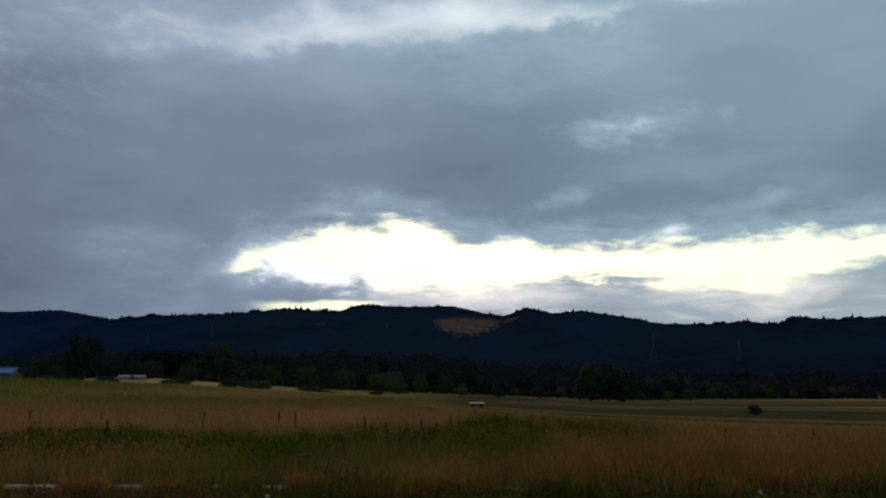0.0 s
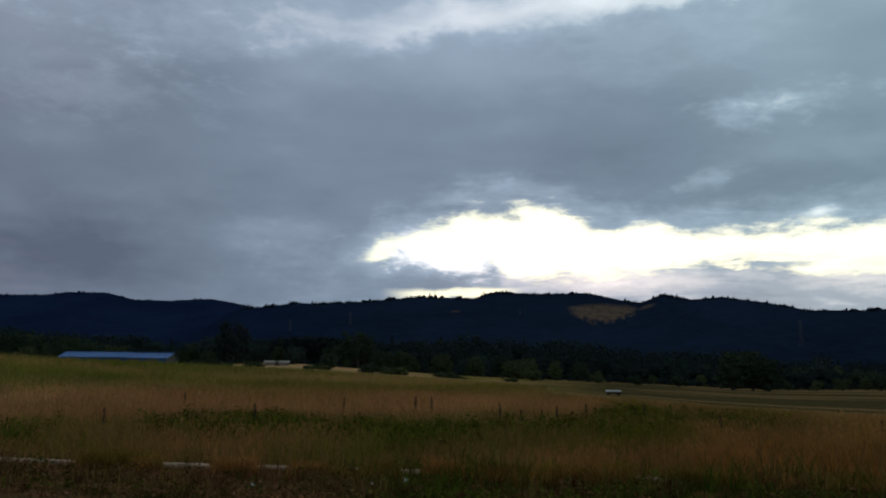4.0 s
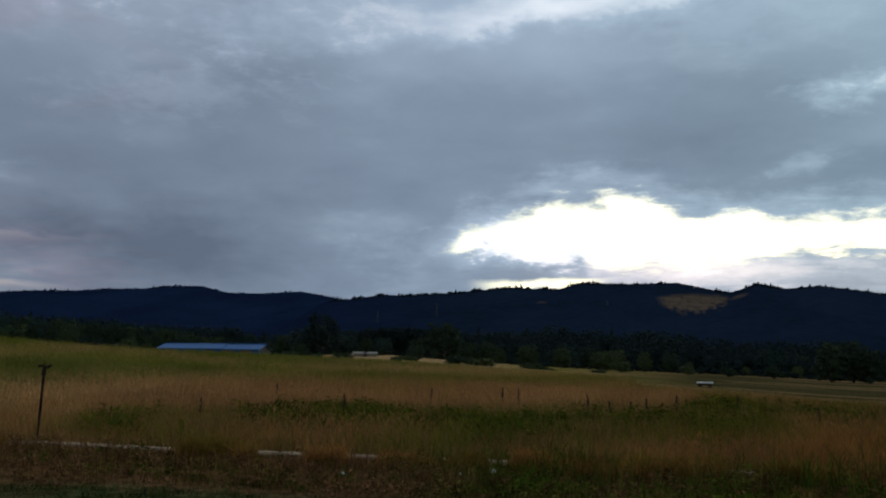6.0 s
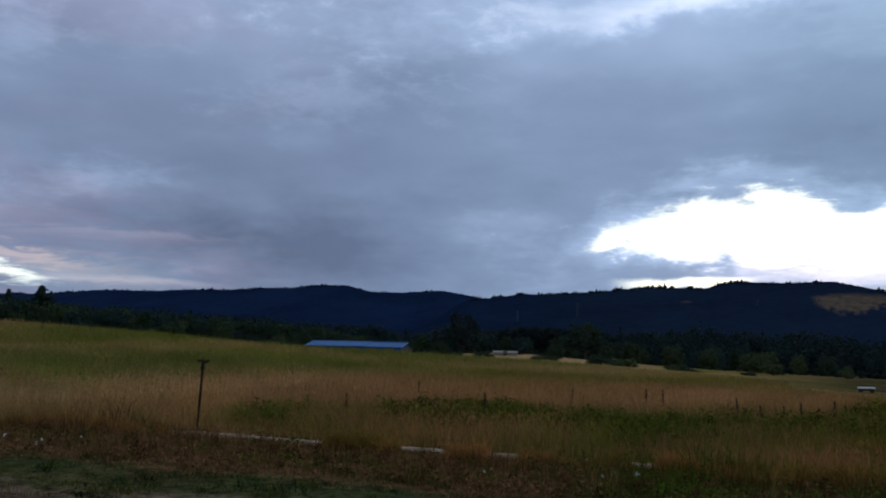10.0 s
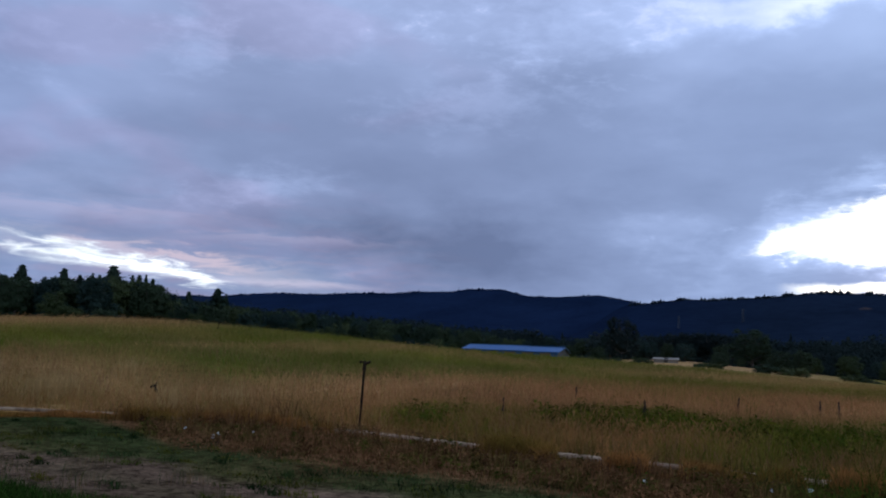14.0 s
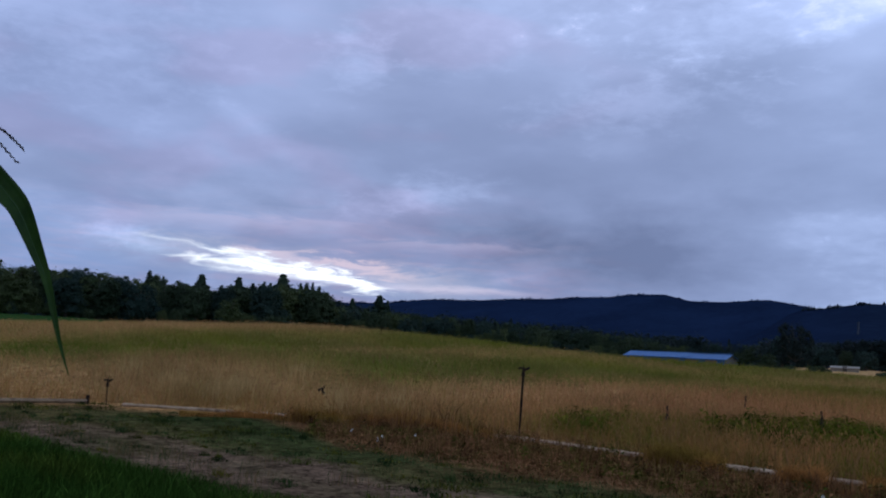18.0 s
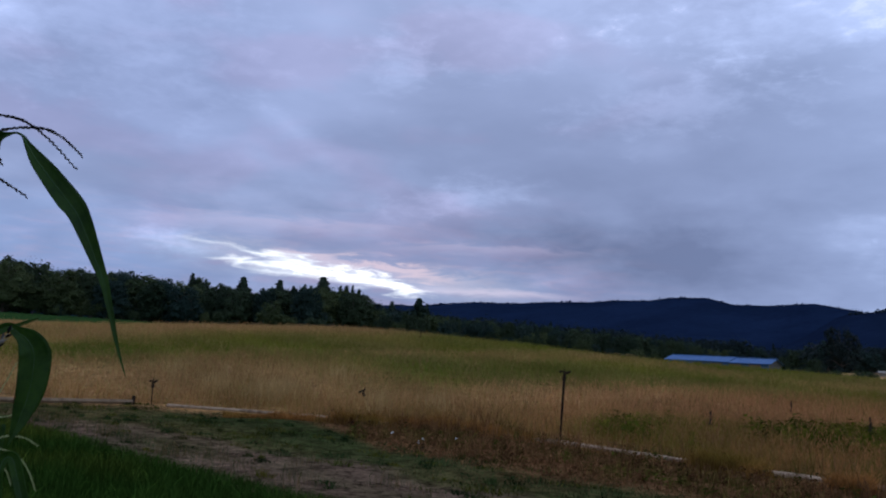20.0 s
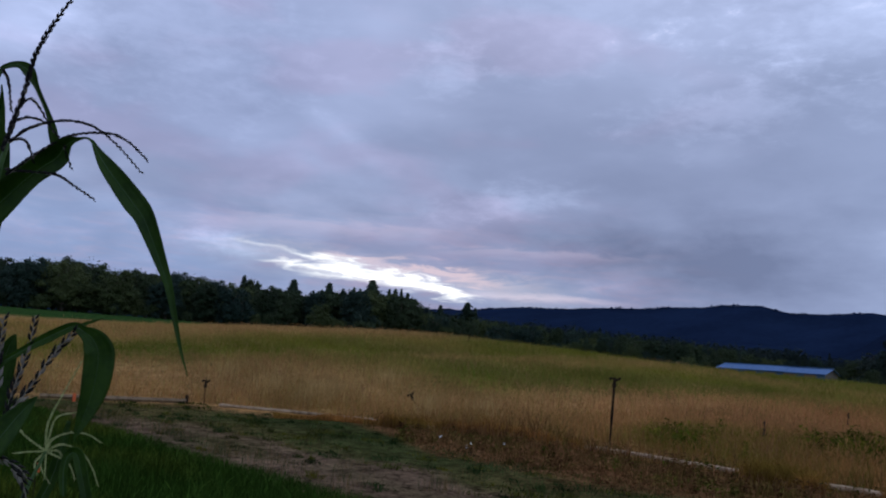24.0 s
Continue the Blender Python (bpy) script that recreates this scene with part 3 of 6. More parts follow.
    mown = blend(np.tile(VERGE * 0.45 + STUBBLE * 0.17, (n, 1)), STUBBLE * 0.62, np.clip((strips - 0.25) * 4, 0, 1))
    mown = blend(mown, VERGE * 0.5, np.clip((-strips - 0.55) * 6, 0, 0.9))
    mown = blend(mown, STUBBLE * 0.8, np.clip((r - 320) / 40, 0, 1) * np.clip(0.2 + 1.5 * strips, 0, 1))
    col = blend(col, mown, far)
    # dirt track with its verges, and lush grass on the near side
    edge = 0.5 * wob(x, y, 1.9, 3.0) + 0.2 * wob(x, y, 0.5, 8.0)
    verge = np.clip((10.5 + 3.0 * (1 - bank) + edge - y) / 0.8, 0, 1) * np.clip((r - rim_of_field(a) + 30) / 2, 0, 1) * np.clip((rim_of_field(a) - 0.3 - r) / 0.8, 0, 1)
    col = blend(col, VERGE, verge * (0.8 + 0.3 * n2))
    upper = 8.5 - 0.13 * np.clip(-x - 12, 0, 8)
    track = np.clip((upper + edge - y) / 0.6, 0, 1) * np.clip((rim_of_field(a) - 3.0 - r) / 1.5, 0, 1) * np.clip((y - 5.8 - edge) / 0.5, 0, 1)
    bare = blend(np.tile(DIRT, (n, 1)), DIRT * 1.5, 0.8 * wob(x * 0.3, y, 0.9, 15.0))
    col = blend(col, bare, track * np.clip(1.0 + 0.75 * wob(x * 0.4, y, 0.9, 5.0), 0.15, 1))
    col = blend(col, LUSH, np.clip((5.9 + edge - y) / 0.6, 0, 1))
    # pale stubble and dark green far fields behind the crest
    back = np.clip((r - 110) / 15, 0, 1) * np.clip((-a - 8) / 4, 0, 1)
    farcol = blend(np.tile(OLIVE * 0.8, (n, 1)), STUBBLE * 1.2, np.clip((a + 24) / 2, 0, 1) * np.clip((r - 200) / 30, 0, 1))
    farcol = blend(farcol, np.array((0.036, 0.074, 0.018)), np.clip((-a - 58) / 4, 0, 1))
    col = blend(col, farcol, back)
    clump = 1 + 0.16 * wob(x, y, 0.5, 21.0) + 0.22 * wob(x, y, 1.6, 17.0) + 0.10 * wob(x, y, 0.1, 51.0) + 0.1 * wob(x * 0.3, y, 2.5, 6.0)
    # browner growth towards the west, its colour darkened to stand in for exposure
    west_side = np.clip((a + 6) / 16, 0, 1) * np.clip((75 - r) / 15, 0, 1) * np.clip((100 - a) / 40, 0, 1)
    col = col * (1 - west_side[:, None] * np.array((0.17, 0.24, 0.33)))
    # a slight further darkening from the south-west round, also for exposure
    col = col * (1 - 0.06 * np.clip((a + 36) / 16, 0, 1) * (r < 110))[:, None]
    return col * np.where(r < 75, np.clip(clump, 0.45, 1.6), 1.0)[:, None]


def polar(r, az, zfun):
    rr, aa = np.meshgrid(r, np.radians(az), indexing="ij")
    x, y = rr * np.sin(aa), rr * np.cos(aa)
    verts = np.stack([x, y, zfun(x, y)], -1).reshape(-1, 3)
    i, j = np.meshgrid(np.arange(len(r) - 1), np.arange(len(az) - 1), indexing="ij")
    k = (i * len(az) + j).ravel()
    return verts, np.stack([k, k + len(az), k + len(az) + 1, k + 1], -1)


rings = np.r_[0.0, np.geomspace(0.6, 950.0, 150)]
azs = np.linspace(-180, 180, 601)
gv, gf = polar(rings, azs, ground)
soil_tint = cover(gv[:, 0], gv[:, 1], 0.45) * 0.8
me = raw("ground", gv, gf[:, ::-1], soil_tint, True)
ground_ob = part("ground", me, SOIL)
tagged(ground_ob, "gently rising farmland with dry grass, a dirt track and mown strips", "ground", kind="structure")

# ---------- hills ----------
RIDGE = [(-180, 3.6), (-60, 0.3), (-45, 0.5), (-35, 0.7), (-27, 1.2), (-24, 2.7), (-22.4, 3.75), (-21.6, 4.05), (-20.5, 4.12), (-18.2, 4.45), (-17, 4.4), (-13.2, 4.65), (-10.2, 4.95), (-6.8, 4.85), (-5.3, 5.25), (-2.4, 5.15), (0.6, 5.2), (3.2, 4.65), (4.0, 4.58), (5.4, 5.05), (7.2, 4.72), (9, 4.85), (11.5, 4.48), (14, 3.97), (17, 3.92), (19.1, 4.02), (20.9, 3.82), (22, 4.2), (24.2, 4.0), (27, 4.1), (60, 4.4), (120, 3.4), (180, 3.6)]
BLUE = [(-180, 2.5), (-100, 2.6), (-60, 2.9), (-48, 3.45), (-45, 3.82), (-41.5, 3.92), (-39.6, 4.1), (-37.2, 4.18), (-35, 4.38), (-33.2, 4.44), (-32.1, 4.64), (-29.8, 4.72), (-28.2, 4.35), (-26.1, 4.36), (-23.6, 4.55), (-21.7, 4.25), (-20.5, 4.0), (-15, 3.5), (30, 2.5), (180, 2.5)]


def hill(name, rows, r0, r1, tint, label, rough, sink):
    s = np.r_[np.linspace(0, 0.6, 25)[:-1], np.linspace(0.6, 1, 81)]
    az_h = np.r_[np.linspace(-180, -85, 40)[:-1], np.linspace(-85, 45, 801), np.linspace(45, 180, 60)[1:]]
    ss, aa = np.meshgrid(s, az_h, indexing="ij")
    e = profile(rows, aa) - sink
    zr = EYE + r1 * np.tan(np.radians(e))
    base = EYE + r0 * np.tan(np.radians(profile(VALLEY, aa))) - 4
    up_s = np.clip(ss / 0.93, 0, 1)
    shape = 0.55 * up_s + 0.45 * up_s ** 2
    spur = wob(aa * 10, ss * 60, 16.0, 2.0) * 0.025 * np.sin(np.pi * up_s)
    z = base + (zr - base) * (shape + spur * rough)
    z = np.where(ss > 0.935, zr - (ss - 0.93) * 0.8 * (zr - base), z)
    r = r0 + (r1 - r0) * ss
    a = np.radians(aa)
    verts = np.stack([r * np.sin(a), r * np.cos(a), z], -1).reshape(-1, 3)
    i, j = np.meshgrid(np.arange(len(s) - 1), np.arange(len(az_h) - 1), indexing="ij")
    k = (i * len(az_h) + j).ravel()
    f = np.stack([k, k + len(az_h), k + len(az_h) + 1, k + 1], -1)[:, ::-1]
    seen = np.degrees(np.arctan2(verts[:, 2] - EYE, np.hypot(verts[:, 0], verts[:, 1])))
    ang = aa.ravel()
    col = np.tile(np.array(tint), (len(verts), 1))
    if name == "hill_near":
        # the shoulder in the south is painted the haze blue of the ridge behind it
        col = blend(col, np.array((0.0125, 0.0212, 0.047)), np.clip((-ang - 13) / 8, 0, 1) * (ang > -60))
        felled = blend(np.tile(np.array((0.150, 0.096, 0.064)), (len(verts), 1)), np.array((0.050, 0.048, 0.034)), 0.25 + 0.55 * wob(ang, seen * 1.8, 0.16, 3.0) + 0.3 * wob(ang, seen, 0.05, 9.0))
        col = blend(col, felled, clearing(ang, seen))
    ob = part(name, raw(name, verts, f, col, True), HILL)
    tagged(ob, label, "hill", kind="structure")
    top_rows = [int(np.searchsorted(s, q)) for q in (0.905, 0.942)]
    grid = verts.reshape(len(s), len(az_h), 3)
    return grid[top_rows[0]:top_rows[1] + 1], az_h


def clearing(a, e):
    """Felled slope with dry grass high on the near hill, and a smaller one by the saddle."""
    e = e + 0.05 * wob(a, e, 0.3, 2.0)
    one = np.minimum.reduce([4.62 - 0.05 * (a - 1.5) ** 2 - e, (a + 0.7) * 0.5 - 0.35 * (4.3 - e), e - 3.3 - 0.14 * (a - 1.6) ** 2 + 0.25 * wob(a, e, 0.12, 6.0), (3.9 - a) * 0.6 + 0.1 * (4.0 - e)]) * 5
    two = 1 - ((a - 4.4) / 0.6) ** 2 - ((e - 4.32 - 0.35 * (a - 4.4)) / 0.16) ** 2
    three = 1 - ((a + 7.9) / 0.4) ** 2 - ((e - 4.05) / 0.1) ** 2
    return np.clip(np.maximum(np.maximum(one, two), 0.6 * three) * 0.8, 0, 1)


# the navy and blue tints are distance haze painted into the slopes
near_hill, near_az = hill("hill_near", RIDGE, 700, 1750, (0.014, 0.022, 0.040), "dark forested ridge tinted navy for haze, with a tan felled clearing", 1.0, 0.16)
far_hill, far_az = hill("hill_far", BLUE, 1900, 3400, (0.012, 0.021, 0.049), "distant forested ridge under the cloud, tinted blue for haze", 0.6, 0.1)


def cones(n, grid, az_list, lo, hi, tall, rng, skip=None, ridge_share=0.25, conifer=0.7):
    """Many small trees on a slope: verts and faces."""
    cols = np.where((az_list > lo) & (az_list < hi))[0]
    ci = rng.choice(cols[:-1], n)
    si = rng.uniform(0.0, len(grid) - 1.01, n)
    onridge = rng.random(n) < ridge_share
    k = si.astype(int)
    f = (si - k)[:, None]
    g2 = rng.random(n)[:, None]
    p = (grid[k, ci] * (1 - g2) + grid[k, ci + 1] * g2) * (1 - f) + (grid[k + 1, ci] * (1 - g2) + grid[k + 1, ci + 1] * g2) * f
    if skip is not None:
        a, e = np.degrees(np.arctan2(p[:, 0], p[:, 1])), np.degrees(np.arctan2(p[:, 2] - EYE, np.hypot(p[:, 0], p[:, 1])))
        keep = skip(a, e) < 0.05 + 0.8 * rng.random(n) ** 3
        p, onridge = p[keep], onridge[keep]
        n = len(p)
    h = tall * rng.uniform(0.45, 1.0, n) * np.where(rng.random(n) < 0.06, 1.8, 1.0)
    gap_a = np.degrees(np.arctan2(p[:, 0], p[:, 1]))
    h = h * np.where(onridge, 0.62 + 0.45 * wob(gap_a, 0 * gap_a, 0.35, 3.0), 0.5)
    w = h * np.where((rng.random(n) < conifer) | (h > tall), rng.uniform(0.14, 0.22, n), rng.uniform(0.35, 0.6, n))
    verts, faces = [], []
    m = 5
    ang = np.arange(m) * 2 * np.pi / m
    lev = ((0.0, 0.75), (0.3, 1.0), (0.62, 0.62))
    for q, (zz, ww) in enumerate(lev):
        jit = rng.uniform(0.75, 1.25, (n, m))
        spin = rng.uniform(0, 6, n)[:, None] + ang
        verts.append(np.stack([p[:, :1] + w[:, None] * ww * jit * np.cos(spin), p[:, 1:2] + w[:, None] * ww * jit * np.sin(spin), p[:, 2:] + (zz * h)[:, None] - 1.5 + 0 * spin], -1))
    apex = p + np.stack([0 * h, 0 * h, h - 1.5], -1)
    v = np.concatenate([np.concatenate(verts, 1), apex[:, None]], 1)
    b = np.arange(n)[:, None, None] * (3 * m + 1)
    t = []
    for q in range(2):
        for j in range(m):
            a0, a1, b0, b1 = q * m + j, q * m + (j + 1) % m, (q + 1) * m + j, (q + 1) * m + (j + 1) % m
            t += [(a0, a1, b1), (a0, b1, b0)]
    for j in range(m):
        t.append((2 * m + j, 2 * m + (j + 1) % m, 3 * m))
    faces = (b + np.array(t)[None]).reshape(-1, 3)
    return v.reshape(-1, 3), faces


rng = np.random.default_rng(7)
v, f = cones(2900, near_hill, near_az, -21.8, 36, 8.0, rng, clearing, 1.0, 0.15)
tagged(part("hill_forest", raw("hill_forest", v, f, None, True), HAZED_WOOD), "mixed trees along the top of the near ridge, tinted dark bluish for haze", "forest", kind="stuff")
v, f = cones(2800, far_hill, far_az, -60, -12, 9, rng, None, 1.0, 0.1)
tagged(part("distant_forest", raw("distant_forest", v, f, None, True), BLUE_HAZED_WOOD), "trees along the top of the distant ridge, tinted blue for haze", "forest", kind="stuff")

# ---------- trees ----------


def crown_leaves(rng, lobes, n, size):
    """A crown of small bent leaf clumps spread over lobes (centre, radii)."""
    weight = np.array([r[0] * r[1] + r[2] * r[0] for _, r in lobes])
    pick = rng.choice(len(lobes), n, p=weight / weight.sum())
    c, r = np.array([l[0] for l in lobes])[pick], np.array([l[1] for l in lobes])[pick]
    d = rng.normal(size=(n, 3))
    d /= np.linalg.norm(d, axis=1)[:, None]
    d[:, 2] = np.where(d[:, 2] < -0.55, -d[:, 2], d[:, 2])
    depth = rng.uniform(0.3, 1.0, n) ** 0.5 * rng.uniform(0.85, 1.3, n)
    p = c + d * r * depth[:, None]
    nrm = 0.5 * d + (0, 0, 0.3) + rng.normal(scale=0.6, size=(n, 3))
    nrm /= np.linalg.norm(nrm, axis=1)[:, None]
    t = np.cross(nrm, rng.normal(size=(n, 3)))
    t /= np.linalg.norm(t, axis=1)[:, None] + 1e-9
    b = np.cross(nrm, t)
    s = size * rng.uniform(0.5, 1.3, n)[:, None]
    q = np.stack([p - t * s, p - b * s * 0.7 + nrm * s * 0.25, p + t * s, p + b * s * 0.7 - nrm * s * 0.2], 1).reshape(-1, 3)
    k = np.arange(n)[:, None, None] * 4
    f = (k + np.array([(0, 1, 2), (0, 2, 3)])[None]).reshape(-1, 3)
    # the dense inside of each lobe
    vs, fs, at = [q], [f], len(q)
    for c, r in lobes:
        bm = bmesh.new()
        bmesh.ops.create_icosphere(bm, subdivisions=1, radius=0.60)
        bm.verts.index_update()
        v = np.array([x.co for x in bm.verts])
        v *= rng.uniform(0.75, 1.15, (len(v), 1))
        vs.append(v * np.array(r) + np.array(c))
        fs.append(np.array([[x.index for x in y.verts] for y in bm.faces]) + at)
        at += len(v)
        bm.free()
    return np.concatenate(vs), np.concatenate(fs)


def broad_tree(label, seed, leaf, height=12.0, width=0.62, lobes=44, leaves=5600, fine=0.0165):
    rng = np.random.default_rng(seed)
    tree = thing("tree", label, "tree", None, "trees along the valley")
    bm = bmesh.new()
    lean = rng.uniform(-0.05, 0.05, 2) * height
    tube(bm, [(0, 0, -0.5), (lean[0] * 0.4, lean[1] * 0.4, height * 0.35), (lean[0], lean[1], height * 0.8)], [height * 0.03, height * 0.02, height * 0.006], 6)
    # clumps of foliage over an egg-shaped crown that reaches down to the ground, small ones towards the top
    ls = [((lean[0] * 0.5, lean[1] * 0.5, height * 0.42), (height * width * 0.42, height * width * 0.42, height * 0.43))]
    turn = rng.uniform(0, 6.28)
    for i in range(lobes):
        u = (i + 0.5) / lobes
        hz = 0.06 + 0.84 * u ** 0.85
        girth = math.sin(math.pi * min(1.0, 0.28 + 0.62 * hz)) ** 0.65
        a = turn + i * 2.4 + rng.uniform(-0.4, 0.4)
        out = height * width * 0.44 * girth * rng.uniform(0.6, 1.12)
        c = (lean[0] * hz + math.cos(a) * out, lean[1] * hz + math.sin(a) * out, height * (hz * 0.93 + rng.uniform(-0.02, 0.02)))
        rr = height * rng.uniform(0.05, 0.125) * (1.12 - 0.3 * u)
        ls.append((c, (rr * 1.15, rr * 1.15, rr * rng.uniform(0.8, 1.05))))
        if i % 2:
            mid = Vector((lean[0] * 0.5, lean[1] * 0.5, c[2] * 0.6))
            tube(bm, [mid, (mid + Vector(c)) / 2 + Vector((0, 0, 0.03 * height)), c], [height * 0.01, height * 0.006, height * 0.002], 4)
    part("trunk", bm, BARK, tree)
    v, f = crown_leaves(rng, ls, leaves, height * fine)
    part("crown", raw("crown", v, f), leaf, tree)
    return tree


def conifer(label, seed, height=16.0, width=0.3, tiers=24, foot=0.02, taper=0.8):
    rng = np.random.default_rng(seed)
    tree = thing("conifer", label, "tree", None, "conifers along the valley")
    bm = bmesh.new()
    tube(bm, [(0, 0, -0.5), (0, 0, height * 0.5), (0, 0, height * 0.98)], [height * 0.022, height * 0.013, height * 0.002], 6)
    part("trunk", bm, BARK, tree)
    vs, fs = [], []
    for i in range(40):
        h0 = i / 40
        w0 = height * width * 0.36 * (1 - h0) ** taper + 0.05
        for j in range(5):
            a0, a1 = 2 * math.pi * (j + 0.13 * i) / 5, 2 * math.pi * (j + 1 + 0.13 * i) / 5
            b = len(vs) * 4
            z0, z1 = height * h0, height * min(h0 + 0.05, 0.985)
            vs.append(np.array([(w0 * math.cos(a0), w0 * math.sin(a0), z0), (w0 * math.cos(a1), w0 * math.sin(a1), z0), (w0 * 0.6 * math.cos(a1), w0 * 0.6 * math.sin(a1), z1), (w0 * 0.6 * math.cos(a0), w0 * 0.6 * math.sin(a0), z1)]))
            fs.append((b, b + 1, b + 2, b + 3))
    for i in range(tiers):
        h = foot + (0.97 - foot) * i / (tiers - 1)
        reach = height * width * 0.5 * (1 - h) ** taper * rng.uniform(0.75, 1.2) + 0.15
        n = 9 if i < tiers - 3 else 5
        for j in range(n):
            a = 2 * math.pi * (j + rng.uniform(-0.3, 0.3)) / n + i
            d, side = np.array((math.cos(a), math.sin(a), 0)), np.array((-math.sin(a), math.cos(a), 0))
            L = reach * rng.uniform(0.65, 1.15)
            z = np.array((0, 0, height * h))
            for q in range(4):
                o = d * L * (0.12 + 0.26 * q) + z - np.array((0, 0, L * 0.05 * q * q))
                nrm = rng.normal(size=3) + d * 0.4
                u = np.cross(nrm, (0.2, 0.1, 1.0))
                u /= np.linalg.norm(u) + 1e-9
                w = np.cross(u, nrm)
                w /= np.linalg.norm(w) + 1e-9
                k = (0.42 - 0.05 * q) * L + 0.15
                b = len(vs) * 4
                vs.append(np.array([o - u * k, o - w * k * 0.85, o + u * k * 0.9, o + w * k * 0.7]) + rng.normal(scale=0.05 * k, size=(4, 3)))
                fs.append((b, b + 1, b + 2, b + 3))
    part("crown", raw("crown", np.concatenate(vs), np.array(fs)), LEAF_DARK, tree)
    return tree


def shrub(label, seed, leaf, height=3.0):
    rng = np.random.default_rng(seed)
    bush = thing("bush", label, "bush", None, "bushes along the field edge")
    bm = bmesh.new()
    ls = [((0, 0, height * 0.34), (height * 0.46, height * 0.46, height * 0.42))]
    for i in range(8):
        a = rng.uniform(0, 6.28)
        c = (math.cos(a) * height * rng.uniform(0.1, 0.5), math.sin(a) * height * rng.uniform(0.1, 0.5), height * rng.uniform(0.14, 0.68))
        rr = height * rng.uniform(0.2, 0.32)
        ls.append((c, (rr, rr, rr * 0.9)))
        tube(bm, [(0, 0, -0.2), (c[0] * 0.4, c[1] * 0.4, c[2] * 0.6), c], [height * 0.025, height * 0.015, height * 0.006], 4)
    part("stems", bm, BARK, bush)
    v, f = crown_leaves(rng, ls, 1500, height * 0.038)
    part("crown", raw("crown", v, f), leaf, bush)
    return bush


FOREST = {
    "round": [broad_tree("broad dark green deciduous tree at the field edge", 11, LEAF_BROAD), broad_tree("round-headed deciduous tree with dense foliage", 12, LEAF_BROAD, 12, 0.80), broad_tree("tall narrow deciduous tree in the tree line", 13, LEAF_BROAD, 12, 0.48, 34), broad_tree("uneven deciduous tree with open gaps in its crown", 14, LEAF_BROAD, 12, 0.62, 26, 3600), broad_tree("dark bluish green deciduous tree with a high crown", 15, LEAF_COOL, 12, 0.55, 36), broad_tree("spreading dark deciduous tree with a broken outline", 16, LEAF_COOL, 12, 0.9, 48, 5600)],
    "dark": [broad_tree("dense blackish green tree in a close grove", 17, LEAF_BLACK, 12, 1.05, 46, 5600)],
    "pale": [broad_tree("greyish green willow among darker trees", 21, LEAF_PALE, 12, 0.85), broad_tree("pale green deciduous tree below the wood", 22, LEAF_PALE, 12, 0.7, 38)],
    "conifer": [conifer("dark pointed conifer above the tree line", 31), conifer("slender dark conifer in the tree line", 32, 16, 0.26, 26, 0.02, 0.68), conifer("broad dark fir with drooping boughs", 33, 16, 0.40, 22, 0.02, 0.55)],
    "far": [broad_tree("dark deciduous tree far down the valley with haze-tinted foliage", 51, LEAF_HAZED, 12, 0.95, 22, 1300, 0.024), broad_tree("rounded tree in the far valley wood with haze-tinted foliage", 52, LEAF_HAZED, 12, 0.75, 20, 1300, 0.024)],
    "bush": [shrub("low dark green bush", 41, LEAF_BROAD), shrub("low pale green bush", 42, LEAF_PALE)],
}
NATURAL = {"round": 12.0, "dark": 12.0, "pale": 12.0, "far": 12.0, "conifer": 16.0, "bush": 3.0}
used = set()
pick_tree = random.Random(5)


JOINED = []


def plant(kind, a, d, top, i=None, wide=1.0, rise=0.0, join=False):
    """A tree of that kind d metres off, whose tip is seen at elevation top."""
    x, y = d * math.sin(radians(a)), d * math.cos(radians(a))
    z = float(ground(x, y)) + rise
    h = max(EYE + d * math.tan(radians(top)) - z, 1.2)
    src = FOREST[kind][pick_tree.randrange(len(FOREST[kind])) if i is None else i]
    s = h / NATURAL[kind] / (0.98 if kind == "conifer" else 0.92)
    m = pose(x, y, z - 0.1, 0, 0, pick_tree.uniform(0, 360)) @ Matrix.Diagonal((s * wide, s * wide, s, 1))
    if join:
        JOINED.append((src, m))
        return src
    if src not in used:
        used.add(src)
        src.matrix_world = m
        return src
    o = copy_thing(src, Matrix())
    o.matrix_basis = m
    return o


# tops of the tree line as it is seen, from the south round to the west
SKYLINE = [(-90, 4.6), (-76.6, 4.5), (-75, 4.72), (-74, 4.45), (-73.4, 4.72), (-72.3, 4.9), (-71.7, 4.57), (-70.7, 3.98), (-70, 4.29), (-68.6, 4.6), (-66.6, 4.7), (-65.5, 4.27), (-64.3, 4.5), (-63.2, 4.15), (-62.6, 4.5), (-61, 4.43), (-60.3, 4.0), (-59, 3.8), (-57.2, 4.2), (-55, 4.2), (-53, 4.2), (-52, 4.0), (-50.7, 3.5), (-49.6, 3.3), (-48, 3.2), (-46, 3.0), (-41.5, 3.0), (-36.5, 2.75), (-33, 2.4), (-27.5, 2.3), (-24.5, 2.0), (-19, 2.3), (-14, 2.5), (-10.3, 2.25), (-6, 2.3), (-1.4, 2.1), (4, 1.5), (10, 1.4), (12.5, 1.1), (18.3, 1.0), (22.7, 0.85), (27, 0.6), (40, 0.6)]


